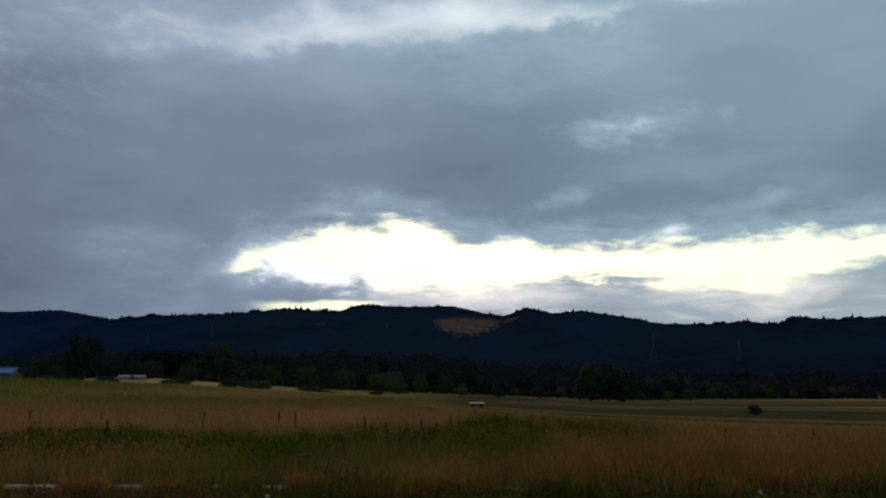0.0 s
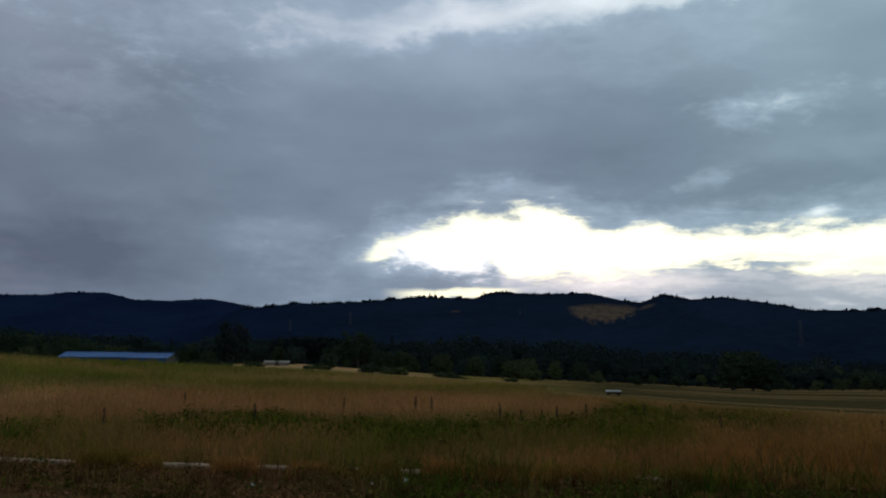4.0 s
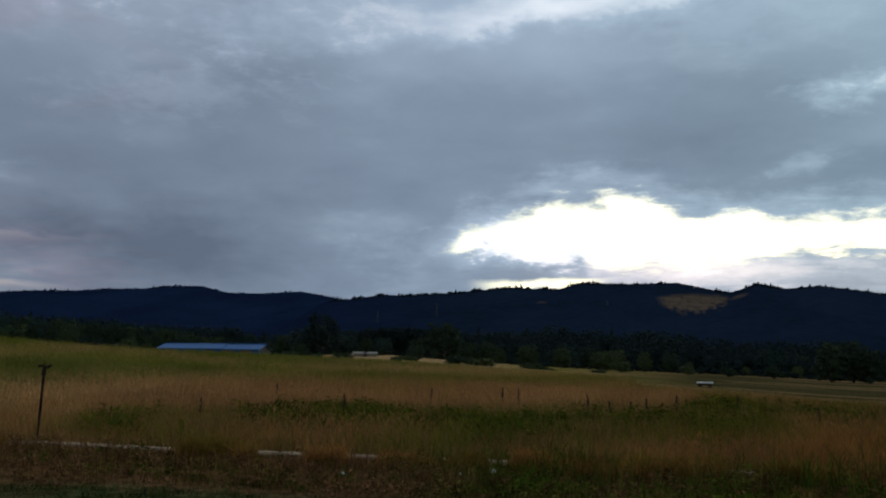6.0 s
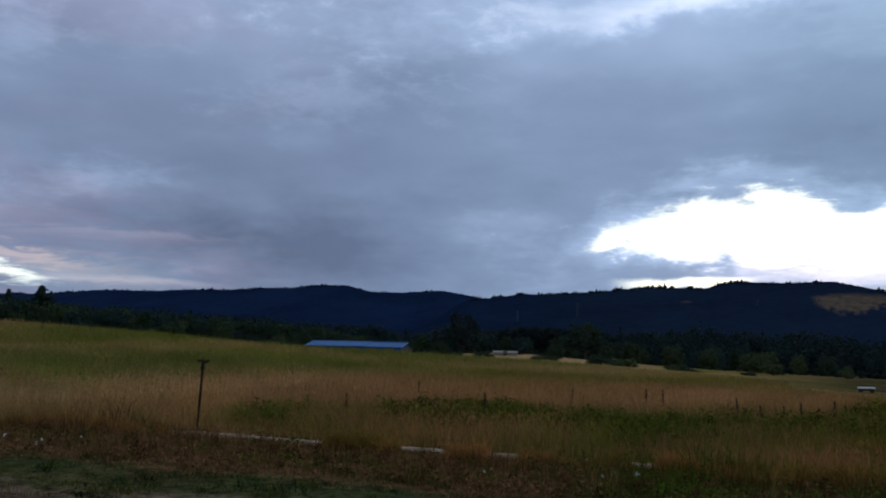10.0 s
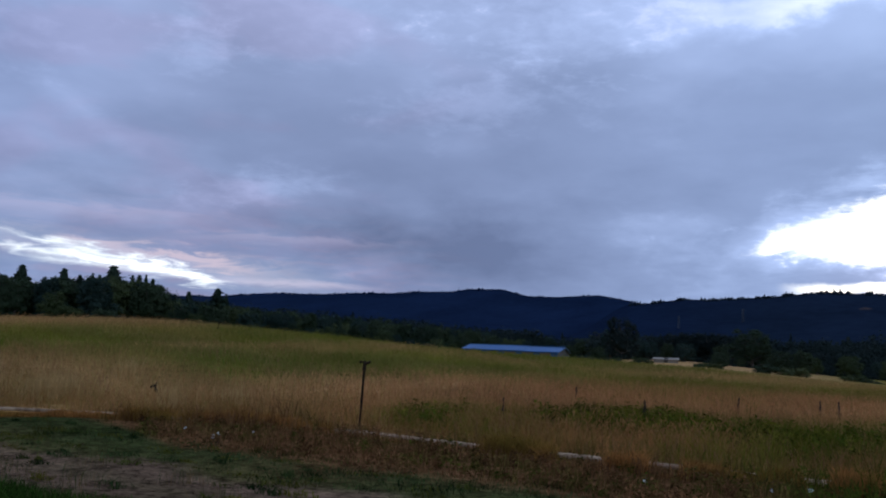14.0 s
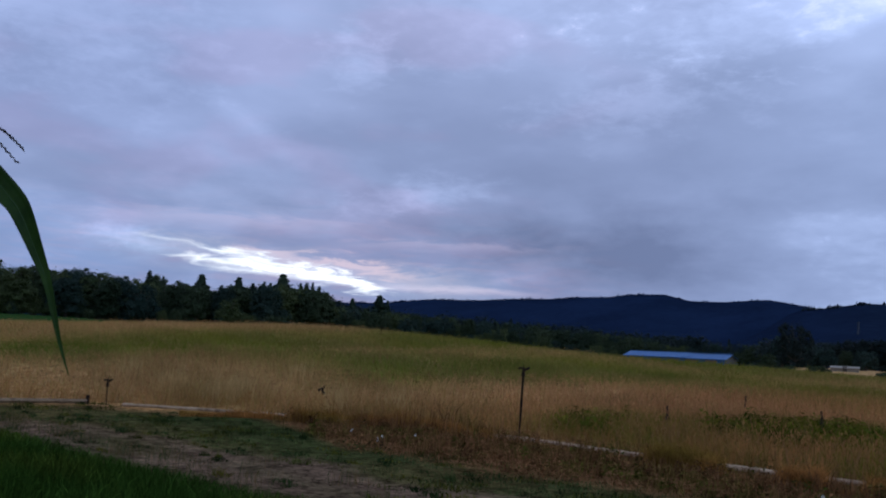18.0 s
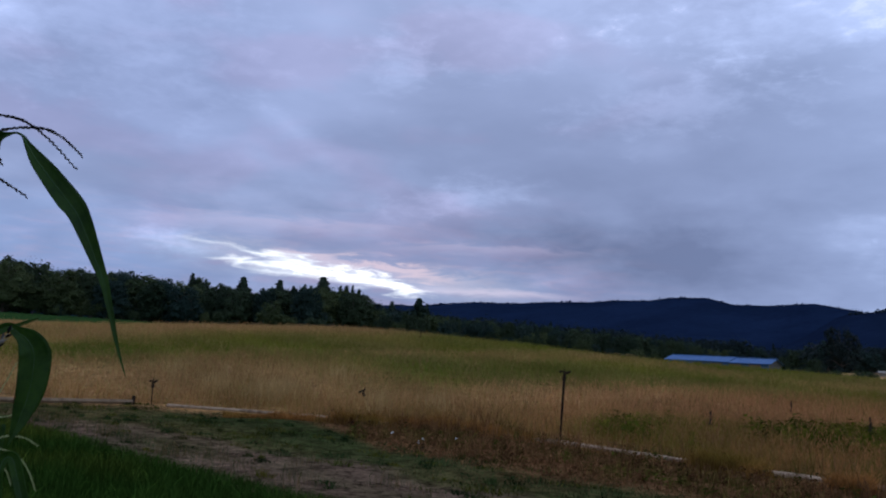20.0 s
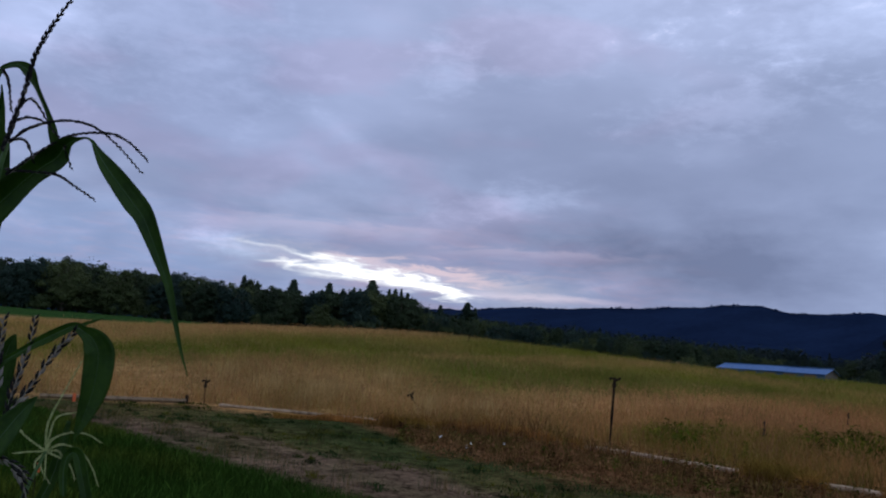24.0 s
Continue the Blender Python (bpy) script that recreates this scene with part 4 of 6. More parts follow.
def row(lo, hi, gap, near, far, kinds, share, drop=0.0, spread=0.25, join=False):
    a = lo
    while a < hi:
        top = float(profile(SKYLINE, a)) - drop + pick_tree.uniform(-spread, 0.1)
        d = pick_tree.uniform(near, far)
        kind = pick_tree.choices(kinds, share)[0]
        plant(kind, a, d, top, None, pick_tree.uniform(0.85, 1.25), 0.0, join)
        a += gap * pick_tree.uniform(0.6, 1.3)


# the wood on the rise
row(-82, -59, 1.1, 262, 300, ["round", "pale"], [0.7, 0.3], 0.0, 0.55)
row(-82, -50, 1.4, 300, 340, ["round", "pale"], [0.75, 0.25], 0.15, 0.4)
row(-84, -46, 1.0, 350, 400, ["round"], [1], 0.4, 0.3)
row(-60, -51.5, 0.5, 265, 300, ["round", "pale"], [0.85, 0.15], -0.12, 0.3)
row(-51.5, -46, 0.7, 265, 300, ["round", "pale"], [0.8, 0.2], 0.1, 0.4)
row(-82, -34, 1.0, 248, 256, ["bush", "round", "pale"], [0.4, 0.35, 0.25], 1.9, 0.5)
for a, top, i, wide in ((-59.48, 4.6, 2, 1.5), (-58.2, 4.0, 0, 1.6), (-57.19, 4.57, 2, 1.3), (-56.3, 4.25, 1, 1.8), (-55.6, 4.4, 0, 1.4), (-55.2, 4.33, 1, 1.7), (-54.42, 4.95, 2, 1.7), (-53.28, 4.45, 0, 1.4), (-52.9, 4.5, 1, 1.6), (-52.5, 4.53, 0, 1.2), (-52.1, 4.3, 1, 1.5), (-49.88, 3.65, 2, 1.3), (-48.12, 3.95, 2, 1.7), (-47.6, 3.65, 0, 1.6), (-62.63, 4.6, 1, 1.5), (-61.8, 4.3, 0, 1.5)):
    plant("conifer", a, pick_tree.uniform(285, 300), top, i, wide)
for a, top, wide in ((-70.2, 4.25, 1.25), (-75.2, 4.3, 1.3), (-65.0, 3.9, 1.2), (-67.2, 3.9, 1.3), (-63.0, 3.8, 1.1), (-73.2, 4.55, 1.1), (-50.2, 2.9, 1.2), (-57.6, 3.2, 1.1)):
    plant("pale" if a in (-70.2, -73.2, -57.6) else "round", a, 252, top, None, wide)
row(-52, -32, 0.9, 290, 340, ["round", "pale", "conifer"], [0.72, 0.22, 0.06], 0.9, 0.5)
row(-50, -30, 0.9, 350, 420, ["round", "conifer"], [0.9, 0.1], 0.25, 0.35)
row(-54, -8, 0.55, 440, 560, ["far", "conifer"], [0.92, 0.08], -0.05, 0.3, True)
row(-50, -22, 0.7, 370, 430, ["round", "conifer", "pale"], [0.8, 0.06, 0.14], 0.35, 0.4)
row(-36, -8, 1.0, 420, 520, ["far", "conifer"], [0.95, 0.05], 0.1, 0.4, True)
row(-34, -21, 1.2, 250, 300, ["round", "pale"], [0.6, 0.4], 1.05, 0.4)
row(-16, 8, 1.5, 370, 420, ["round", "pale"], [0.75, 0.25], 1.05, 0.6)
row(-12, 30, 0.8, 440, 560, ["far"], [1], 0.1, 0.4, True)
row(6, 32, 1.1, 400, 440, ["round", "bush"], [0.7, 0.3], 0.35, 0.4)
row(-10, 30, 1.0, 580, 660, ["far", "conifer"], [0.94, 0.06], -0.35, 0.35, True)
row(2, 33, 0.7, 450, 520, ["far"], [1], 0.6, 0.4, True)
row(-24, 4, 0.8, 440, 520, ["far"], [1], 0.8, 0.4, True)
row(3, 33, 0.5, 385, 430, ["bush", "far"], [0.6, 0.4], 0.75, 0.4, True)
row(-16, 4, 0.5, 400, 440, ["bush", "far"], [0.6, 0.4], 1.4, 0.5, True)
# trees that stand out
plant("dark", -22.1, 330, 3.3, 0, 0.72)
plant("round", -22.8, 345, 2.5, 4, 1.2)
plant("far", 14.5, 420, 1.3, 1, 1.2)
plant("far", -23.5, 350, 2.4, 0, 1.1)
for a in (-18.9, -17.9, -17.0, -16.1):
    plant("dark", a, 400, 2.42, 0, 1.1)
plant("round", -14.2, 380, 2.75, 1, 1.2)
plant("round", -16.0, 300, 1.75, 0, 1.1)
plant("round", -12.6, 310, 1.45, 1, 1.3)
plant("round", -11.4, 315, 1.55, 0, 1.2)
plant("pale", -8.8, 330, 1.35, 0, 1.1)
plant("pale", -6.6, 335, 1.2, 1, 1.1)
plant("pale", -4.0, 330, 1.0, 0, 1.4)
plant("round", -23.6, 230, 1.35, 0, 1.3)
plant("round", 9.4, 330, 1.55, 0, 1.1)
plant("round", 10.6, 335, 1.65, 1, 1.1)
plant("round", 11.5, 330, 1.2, 3, 1.1)
plant("bush", 17.6, 360, 0.3, 0)
for a in (12.6, 14.2, 15.6, 16.9, 20.2, 21.7):
    plant("bush", a, pick_tree.uniform(350, 390), pick_tree.uniform(-0.25, 0.15))
for a in (-21.0, -20.5):
    plant("bush", a, 240, pick_tree.uniform(0.68, 0.8), None, 1.4)
plant("pale", -49.4, 250, 2.35, 0, 1.05)
plant("round", -16.2, 270, 1.25, 1, 1.5)
for a, top in ((-24.6, 1.9), (-23.2, 1.75), (-21.4, 1.9), (-20.4, 1.8), (-19.3, 1.7), (-18.2, 1.75)):
    plant("round", a, pick_tree.uniform(340, 390), top, None, 1.25)
for a in (-16.9, -16.1, -13.7, -12.2, -11.5, -8.4, -7.6, -4.2):
    plant("bush", a + pick_tree.uniform(-0.3, 0.3), 245, float(profile(VALLEY, a)) + pick_tree.uniform(0.0, 0.35), None, pick_tree.uniform(1.5, 2.3), -0.9)
# scrub closing the feet of the valley trees
for a in np.arange(-19.5, 8.5, 0.42):
    plant("bush", float(a), pick_tree.uniform(365, 400), float(profile(VALLEY, a)) + pick_tree.uniform(0.1, 0.5), None, pick_tree.uniform(1.2, 1.8), 0.0, True)
for a in np.arange(8.5, 31.0, 0.5):
    plant("bush", float(a), pick_tree.uniform(385, 415), float(profile(VALLEY, a)) + pick_tree.uniform(0.05, 0.5), None, pick_tree.uniform(1.2, 1.8), 0.0, True)
# bushes behind the crest
for a, d, t in ((-24.4, 150, 0.75), (-22.6, 150, 0.7), (-21.0, 160, 0.62), (-33.6, 160, 1.1), (-34.8, 160, 1.2), (-17.4, 200, 0.5), (-2.9, 300, 0.35), (1.2, 320, 0.1), (3.6, 320, 0.05), (6.2, 330, 0.1)):
    plant("bush", a, d, t, None, 1.3)


def join_far_trees():
    """The far woods of the valley, one mesh of many crowns."""
    vs, fs, at = [], [], 0
    for src, m in JOINED:
        for ob in src.children:
            me = ob.data
            n = len(me.vertices)
            co = np.empty(n * 3, np.float32)
            me.vertices.foreach_get("co", co)
            mat = np.array(m)
            me.calc_loop_triangles()
            tri = np.empty(len(me.loop_triangles) * 3, np.int32)
            me.loop_triangles.foreach_get("vertices", tri)
            vs.append(co.reshape(-1, 3) @ mat[:3, :3].T + mat[:3, 3])
            fs.append(tri.reshape(-1, 3) + at)
            at += n
    me = raw("valley_woods", np.concatenate(vs), np.concatenate(fs))
    tagged(part("valley_woods", me, LEAF_HAZED), "dark mixed woods along the far valley floor, tinted bluish for haze", "woods", kind="stuff")


join_far_trees()

# ---------- buildings behind the crest ----------


def barn():
    d = 215.0
    p, q = away(-31.7, 0, d * 1.02), away(-25.75, 0, d * 0.985)
    mid, along = (p + q) / 2, (q - p)
    L, turn = along.length, math.degrees(math.atan2(along.y, along.x))
    gz = float(ground(mid.x, mid.y))
    eave, top = EYE + d * math.tan(radians(0.83)) - gz, EYE + d * math.tan(radians(1.17)) - gz
    b = thing("barn", "long low barn with a blue-grey metal roof and dark walls", "barn", pose(mid.x, mid.y, gz, 0, 0, turn))
    half, W = L / 2, 5.0
    for name, y0, y1 in (("front_wall", -W, -W + 0.2), ("back_wall", W - 0.2, W)):
        part(name, box(bmesh.new(), (-half, y0, -0.6), (half, y1, eave)), CLADDING, b)
    for name, x0, x1 in (("gable_wall", -half + 0.002, -half + 0.2), ("gable_wall", half - 0.2, half - 0.002)):
        bm = bmesh.new()
        lo = [bm.verts.new((x0, y, z)) for y, z in ((-W + 0.21, -0.6), (W - 0.21, -0.6), (W - 0.21, eave), (0, top - 0.12), (-W + 0.21, eave))]
        hi = [bm.verts.new((x1, v.co.y, v.co.z)) for v in lo]
        bm.faces.new(lo[::-1])
        bm.faces.new(hi)
        for i in range(5):
            bm.faces.new((lo[i], lo[(i + 1) % 5], hi[(i + 1) % 5], hi[i]))
        part(name, bm, BOARDS, b)
    slope = math.hypot(W + 0.5, top - eave)
    n = 16
    sheet = bmesh.new()
    w = (L + 1.0) / n
    box(sheet, (-w / 2 + 0.02, 0, -0.04), (w / 2 - 0.02, slope, 0.0))
    for k in range(4):
        box(sheet, (-w / 2 + (k + 0.5) * w / 4 - 0.03, 0, 0.0), (-w / 2 + (k + 0.5) * w / 4 + 0.03, slope, 0.04))
    sm = bpy.data.meshes.new("roof_sheet")
    sheet.to_mesh(sm)
    sheet.free()
    pitch = math.degrees(math.atan2(top - eave, W + 0.5))
    for side in (0, 180):
        for i in range(n):
            o = part("roof_sheet", sm, ROOFING, b)
            x = -half - 0.5 + (i + 0.5) * w
            drop = 0.0 if i < n * 0.6 else -0.12
            o.matrix_basis = pose(0, 0, 0, 0, 0, side) @ pose(x if side == 0 else -x, -W - 0.5, eave + drop, pitch, 0, 0)
    part("ridge_cap", box(bmesh.new(), (-half - 0.5, -0.25, top + 0.03), (half + 0.5, 0.25, top + 0.1), 0.02), ROOFING, b)
    for k in range(5):
        x = -half + L * (k + 0.7) / 5.4
        part("barn_door", box(bmesh.new(), (x - 1.3, -W - 0.06, -0.3), (x + 1.3, -W - 0.004, eave * 0.85), 0.02), TIMBER, b)


barn()


def shed(a0, a1, d, lo, hi, name, label, roof, wall):
    """A small far building between two directions, with a shallow gable roof."""
    p, q = away(a0, 0, d), away(a1, 0, d)
    mid, along = (p + q) / 2, q - p
    gz = float(ground(mid.x, mid.y))
    eave, top, half, W = EYE + d * math.tan(radians(lo)) - gz, EYE + d * math.tan(radians(hi)) - gz, along.length / 2, max(2.0, along.length * 0.3)
    eave = max(eave, 0.9)
    top = max(top, eave + 0.5)
    s = thing(name, label, "shed", pose(mid.x, mid.y, gz, 0, 0, math.degrees(math.atan2(along.y, along.x))))
    part("wall", box(bmesh.new(), (-half, -W, -0.5), (half, W, eave)), wall, s)
    for sg in (-1, 1):
        bm = bmesh.new()
        pts = [(-half - 0.3, sg * (W + 0.4), eave), (half + 0.3, sg * (W + 0.4), eave), (half + 0.3, 0, top), (-half - 0.3, 0, top)]
        a = [bm.verts.new(p) for p in pts]
        c = [bm.verts.new((p[0], p[1], p[2] + 0.12)) for p in pts]
        bm.faces.new(a)
        bm.faces.new(c[::-1])
        for i in range(4):
            bm.faces.new((a[i], c[i], c[(i + 1) % 4], a[(i + 1) % 4]))
        bmesh.ops.recalc_face_normals(bm, faces=bm.faces)
        part("roof", bm, roof, s)
    part("door", box(bmesh.new(), (-0.6, -W - 0.05, 0), (0.6, -W - 0.004, 1.5), 0.02), BOARDS, s)


shed(-20.1, -18.6, 290, 0.56, 0.74, "low_shed", "low pale farm shed beside a stubble field", CREAM, CREAM)
shed(-12.95, -12.6, 330, 0.25, 0.4, "small_shed", "small pale hut beside the stubble field", CREAM, CREAM)


def farm_wagon():
    d = 150.0
    c = away(2.2, 0, d)
    gz = float(ground(c.x, c.y))
    w = thing("farm_wagon", "white flat-topped farm wagon parked on the mown field", "wagon", pose(c.x, c.y, gz, 0, 0, -2))
    part("deck", box(bmesh.new(), (-1.25, -0.8, 0.72), (1.25, 0.8, 0.98), 0.03), WHITE, w)
    part("side_board", box(bmesh.new(), (-1.1, -0.83, 0.45), (1.1, -0.79, 0.72), 0.01), STEEL, w)
    part("axle", tube(bmesh.new(), [(-0.8, -0.7, 0.32), (-0.8, 0.7, 0.32)], [0.05, 0.05], 8), STEEL, w)
    part("axle", tube(bmesh.new(), [(0.8, -0.7, 0.32), (0.8, 0.7, 0.32)], [0.05, 0.05], 8), STEEL, w)
    for x in (-0.8, 0.8):
        for y in (-0.74, 0.66):
            wheel = part("wheel", tube(bmesh.new(), [(x, y, 0.32), (x, y + 0.04, 0.32), (x, y + 0.12, 0.32), (x, y + 0.16, 0.32)], [0.27, 0.32, 0.32, 0.27], 16), RUBBER, w)
            part("rim", tube(bmesh.new(), [(x, y - 0.01, 0.32), (x, y + 0.17, 0.32)], [0.16, 0.16], 12), STEEL, wheel)
    part("drawbar", tube(bmesh.new(), [(1.2, 0, 0.5), (2.3, 0, 0.4)], [0.04, 0.035], 6), STEEL, w)


farm_wagon()
FOREST["mound"], NATURAL["mound"] = [shrub("dark rounded bush alone on the stubble field", 43, LEAF_DARK)], 3.0
plant("mound", 19.3, 185, -1.0, 0, 1.5)


def pylon(a, d, top, foot):
    p = away(a, 0, d)
    z0, z1 = EYE + d * math.tan(radians(foot)), EYE + d * math.tan(radians(top))
    h = z1 - z0
    t = thing("power_pylon", "grey lattice power pylon standing among the forest", "pylon", pose(p.x, p.y, z0, 0, 0, a), "pylons on the ridge")
    b = h * 0.09
    for sx2 in (-1, 1):
        for sy2 in (-1, 1):
            part("leg", tube(bmesh.new(), [(sx2 * b, sy2 * b, -6), (sx2 * b * 0.35, sy2 * b * 0.35, h * 0.7), (sx2 * 0.2, sy2 * 0.2, h)], [0.24, 0.2, 0.15], 4), PYLON, t)
    for k in range(6):
        f0, f1 = k / 6, (k + 1) / 6
        w0, w1 = b * (1 - 0.85 * f0), b * (1 - 0.85 * f1)
        part("brace", tube(bmesh.new(), [(-w0, -w0, h * f0), (w1, -w1, h * f1)], [0.14, 0.14], 4), PYLON, t)
        part("brace", tube(bmesh.new(), [(w0, -w0, h * f0), (-w1, -w1, h * f1)], [0.14, 0.14], 4), PYLON, t)
    for f0 in (0.66, 0.78, 0.9):
        part("cross_arm", tube(bmesh.new(), [(-b * 1.3, 0, h * f0), (0, 0, h * f0 + 0.8), (b * 1.3, 0, h * f0)], [0.2, 0.4, 0.2], 4), PYLON, t)


for a, d, top, foot in ((-3.7, 1400, 4.2, 3.2), (-0.45, 1400, 4.3, 3.2), (-14.75, 1300, 3.95, 3.05), (-18.6, 1200, 3.4, 2.5), (13.45, 1100, 3.4, 2.1), (18.6, 1000, 2.97, 2.0)):
    pylon(a, d, top, foot)

# ---------- irrigation line along the field edge ----------
PIPE = [(30.0, 14.0), (14.0, 13.7), (3.6, 13.75), (-2.6, 13.92), (-6.3, 13.85), (-9.0, 13.98), (-11.6, 14.6), (-17.7, 12.7), (-20.9, 10.45)]


def lay(p, q, lift=0.07):
    return Vector((*p, float(ground(*p)) + lift)), Vector((*q, float(ground(*q)) + lift))


def pipe_length(p, q):
    a, b = lay(p, q)
    t = thing("irrigation_pipe", "dull aluminium irrigation pipe lying in dry grass", "pipe", Matrix.Translation((a + b) / 2), "irrigation pipes")
    a, b = a - (a + b) / 2, (b - a) / 2
    d = (b - a).normalized()
    part("tube", tube(bmesh.new(), [a + d * 0.1, (a + b) / 2 + Vector((0, 0, 0.01)), b - d * 0.1], [0.042] * 3, 10), ALU, t)
    for e, s in ((a, 1), (b, -1)):
        part("coupler", tube(bmesh.new(), [e + d * s * 0.02, e + d * s * 0.05, e + d * s * 0.26, e + d * s * 0.3], [0.042, 0.049, 0.049, 0.042], 10), ALU, t)


for p, q in zip(PIPE, PIPE[1:]):
    n = max(1, round(math.dist(p, q) / 8.0))
    for i in range(n):
        u, w = Vector(p).lerp(Vector(q), i / n), Vector(p).lerp(Vector(q), (i + 1) / n)
        pipe_length(tuple(u), tuple(w))


def sprinkler(a, d, height, lean=(0, 0), label="", head_turn=20, spin=0, thick=1.0):
    x, y = d * math.sin(radians(a)), d * math.cos(radians(a))
    z = float(ground(x, y))
    t = thing("sprinkler_riser", label, "sprinkler", pose(x, y, z, lean[0], lean[1], spin), "sprinkler risers")
    part("riser", tube(bmesh.new(), [(0, 0, -0.05), (0.004, 0, height * 0.5), (0, 0, height - 0.1)], [0.036 * thick, 0.033 * thick, 0.03 * thick], 8), STEEL, t)
    if thick > 0.8:
        part("base_valve", tube(bmesh.new(), [(-0.09, 0, 0.05), (-0.02, 0, 0.08), (0.09, 0, 0.05)], [0.055, 0.075, 0.05], 8), BRASS, t)
    part("collar", tube(bmesh.new(), [(0, 0, height - 0.12), (0, 0, height - 0.09), (0, 0, height - 0.03)], [0.04, 0.046, 0.034], 8), BRASS, t)
    h = part("sprinkler_head", tube(bmesh.new(), [(0, 0, height - 0.04), (0, 0, height + 0.0), (0, 0, height + 0.06)], [0.024, 0.034, 0.02], 8), BRASS, t)
    c, s = math.cos(radians(head_turn)), math.sin(radians(head_turn))
    part("nozzle", tube(bmesh.new(), [(0, 0, height + 0.02), (0.09 * c, 0.09 * s, height + 0.05), (0.13 * c, 0.13 * s, height + 0.08)], [0.03, 0.026, 0.02], 8), BRASS, h)
    part("impact_arm", tube(bmesh.new(), [(0, 0, height + 0.05), (-0.08 * c, -0.08 * s, height + 0.06), (-0.11 * c, -0.11 * s, height + 0.035)], [0.02, 0.024, 0.03], 6), BRASS, h)
    part("spring_bridge", tube(bmesh.new(), [(0.03 * c, 0.03 * s, height + 0.03), (0, 0, height + 0.11), (-0.03 * c, -0.03 * s, height + 0.03)], [0.007, 0.01, 0.007], 6), BRASS, h)


sprinkler(-38.6, 18.75, 1.47, (0, 2.6), "tall rusty sprinkler riser standing on the irrigation pipe", 15, 0, 0.85)
sprinkler(-64.35, 24.2, 0.56, (0, 0), "short sprinkler riser beside the end of the pipe", 30, 0, 0.42)
sprinkler(-50.55, 24.2, 0.68, (0, -30), "sprinkler riser leaning over among dry grass", -35, 51, 0.28)
sprinkler(-48.0, 60.0, 0.85, (10, 30), "small sprinkler riser far out in the field", 10)


def timber_rail():
    a, b = lay((-23.0, 6.7), (-22.1, 10.1), 0.06)
    c = (a + b) / 2
    t = thing("timber_rail", "pale weathered timber rail lying along the track", "rail", Matrix.Translation(c))
    part("rail", tube(bmesh.new(), [a - c, (a + b) / 2 - c, b - c], [0.07, 0.075, 0.07], 6, 0.9), TIMBER, t)
    d = (b - a).normalized()
    part("end_stake", tube(bmesh.new(), [b - c + d * 0.02 + Vector((0, 0, -0.1)), b - c + d * 0.02 + Vector((0, 0, 0.16))], [0.05, 0.045], 6), STEEL, t)


timber_rail()


def pin_flag(a, el, d):
    p = away(a, el, d)
    z = float(ground(p.x, p.y))
    t = thing("marker_flag", "small orange marker flag on a thin wire", "flag", pose(p.x, p.y, z), "orange marker flags")
    h = max(p.z - z, 0.25)
    part("wire", tube(bmesh.new(), [(0, 0, -0.1), (0.01, 0, h)], [0.004, 0.003], 5), STEEL, t)
    bm = bmesh.new()
    s = min(d * 0.0085, 0.17)
    n = 5
    va = [[bm.verts.new((s * 1.2 * i / n, 0.25 * s * math.sin(i * 1.3) + dy, h - s * k)) for i in range(n + 1)] for k in (0, 1) for dy in (0, 0.002)]
    for u, v2 in ((0, 2), (3, 1)):
        for i in range(n):
            bm.faces.new((va[u][i], va[u][i + 1], va[v2][i + 1], va[v2][i]))
    part("flag", bm, ORANGE, t)


pin_flag(-71.98, -3.38, 18.0)
pin_flag(-73.45, -7.45, 8.5)


# ---------- weeds standing above the grass ----------
def dock(a, top, d, rng, label="dark dry dock stalk above the grass"):
    x, y = d * math.sin(radians(a)), d * math.cos(radians(a))
    z = float(ground(x, y))
    h = (EYE + d * math.tan(radians(top)) - z) * rng.uniform(0.72, 1.0)
    t = thing("weed_stalk", label, "weed", pose(x, y, z), "dry weed stalks")
    w = rng.uniform(-0.06, 0.06)
    part("stem", tube(bmesh.new(), [(0, 0, -0.05), (w * 0.5, 0, h * 0.5), (w, 0, h)], [0.011, 0.009, 0.006], 5), STALK, t)
    n = 150
    u = rng.uniform(0.45, 1.0, n)
    ang = rng.uniform(0, 6.28, n)
    rr = 0.034 * (1.25 - u) * rng.uniform(0.4, 1.3, n) * 1.6
    p = np.stack([w * u + rr * np.cos(ang), rr * np.sin(ang), h * u], -1)
    s = rng.uniform(0.010, 0.022, n)[:, None]
    dv = rng.normal(size=(n, 3))
    dv /= np.linalg.norm(dv, axis=1)[:, None]
    b = np.cross(dv, rng.normal(size=(n, 3)))
    b /= np.linalg.norm(b, axis=1)[:, None]
    part("seed_head", raw("seed_head", np.stack([p - dv * s, p + b * s, p + dv * s, p - b * s], 1).reshape(-1, 3), np.arange(4 * n).reshape(-1, 4)), STALK, t)["kind"] = "stuff"


wrng = np.random.default_rng(17)
for a, top, d in ((-4.9, -1.75, 26), (-3.5, -1.95, 25), (-2.3, -1.85, 27), (-1.3, -1.7, 28), (0.5, -1.5, 30), (8.7, -2.0, 24), (-10.4, -1.15, 30), (-9.3, -1.4, 29), (-29.4, -2.1, 24), (-20.5, -1.7, 24), (4.2, -1.6, 30), (17.5, -2.2, 26), (22.5, -2.1, 27), (-57.5, -1.0, 34), (-45.5, -1.0, 34), (-42.8, -0.9, 36), (-61.0, -1.2, 34), (-15.0, -1.2, 30), (-24.8, -1.3, 30)):
    dock(a, top, d, wrng)


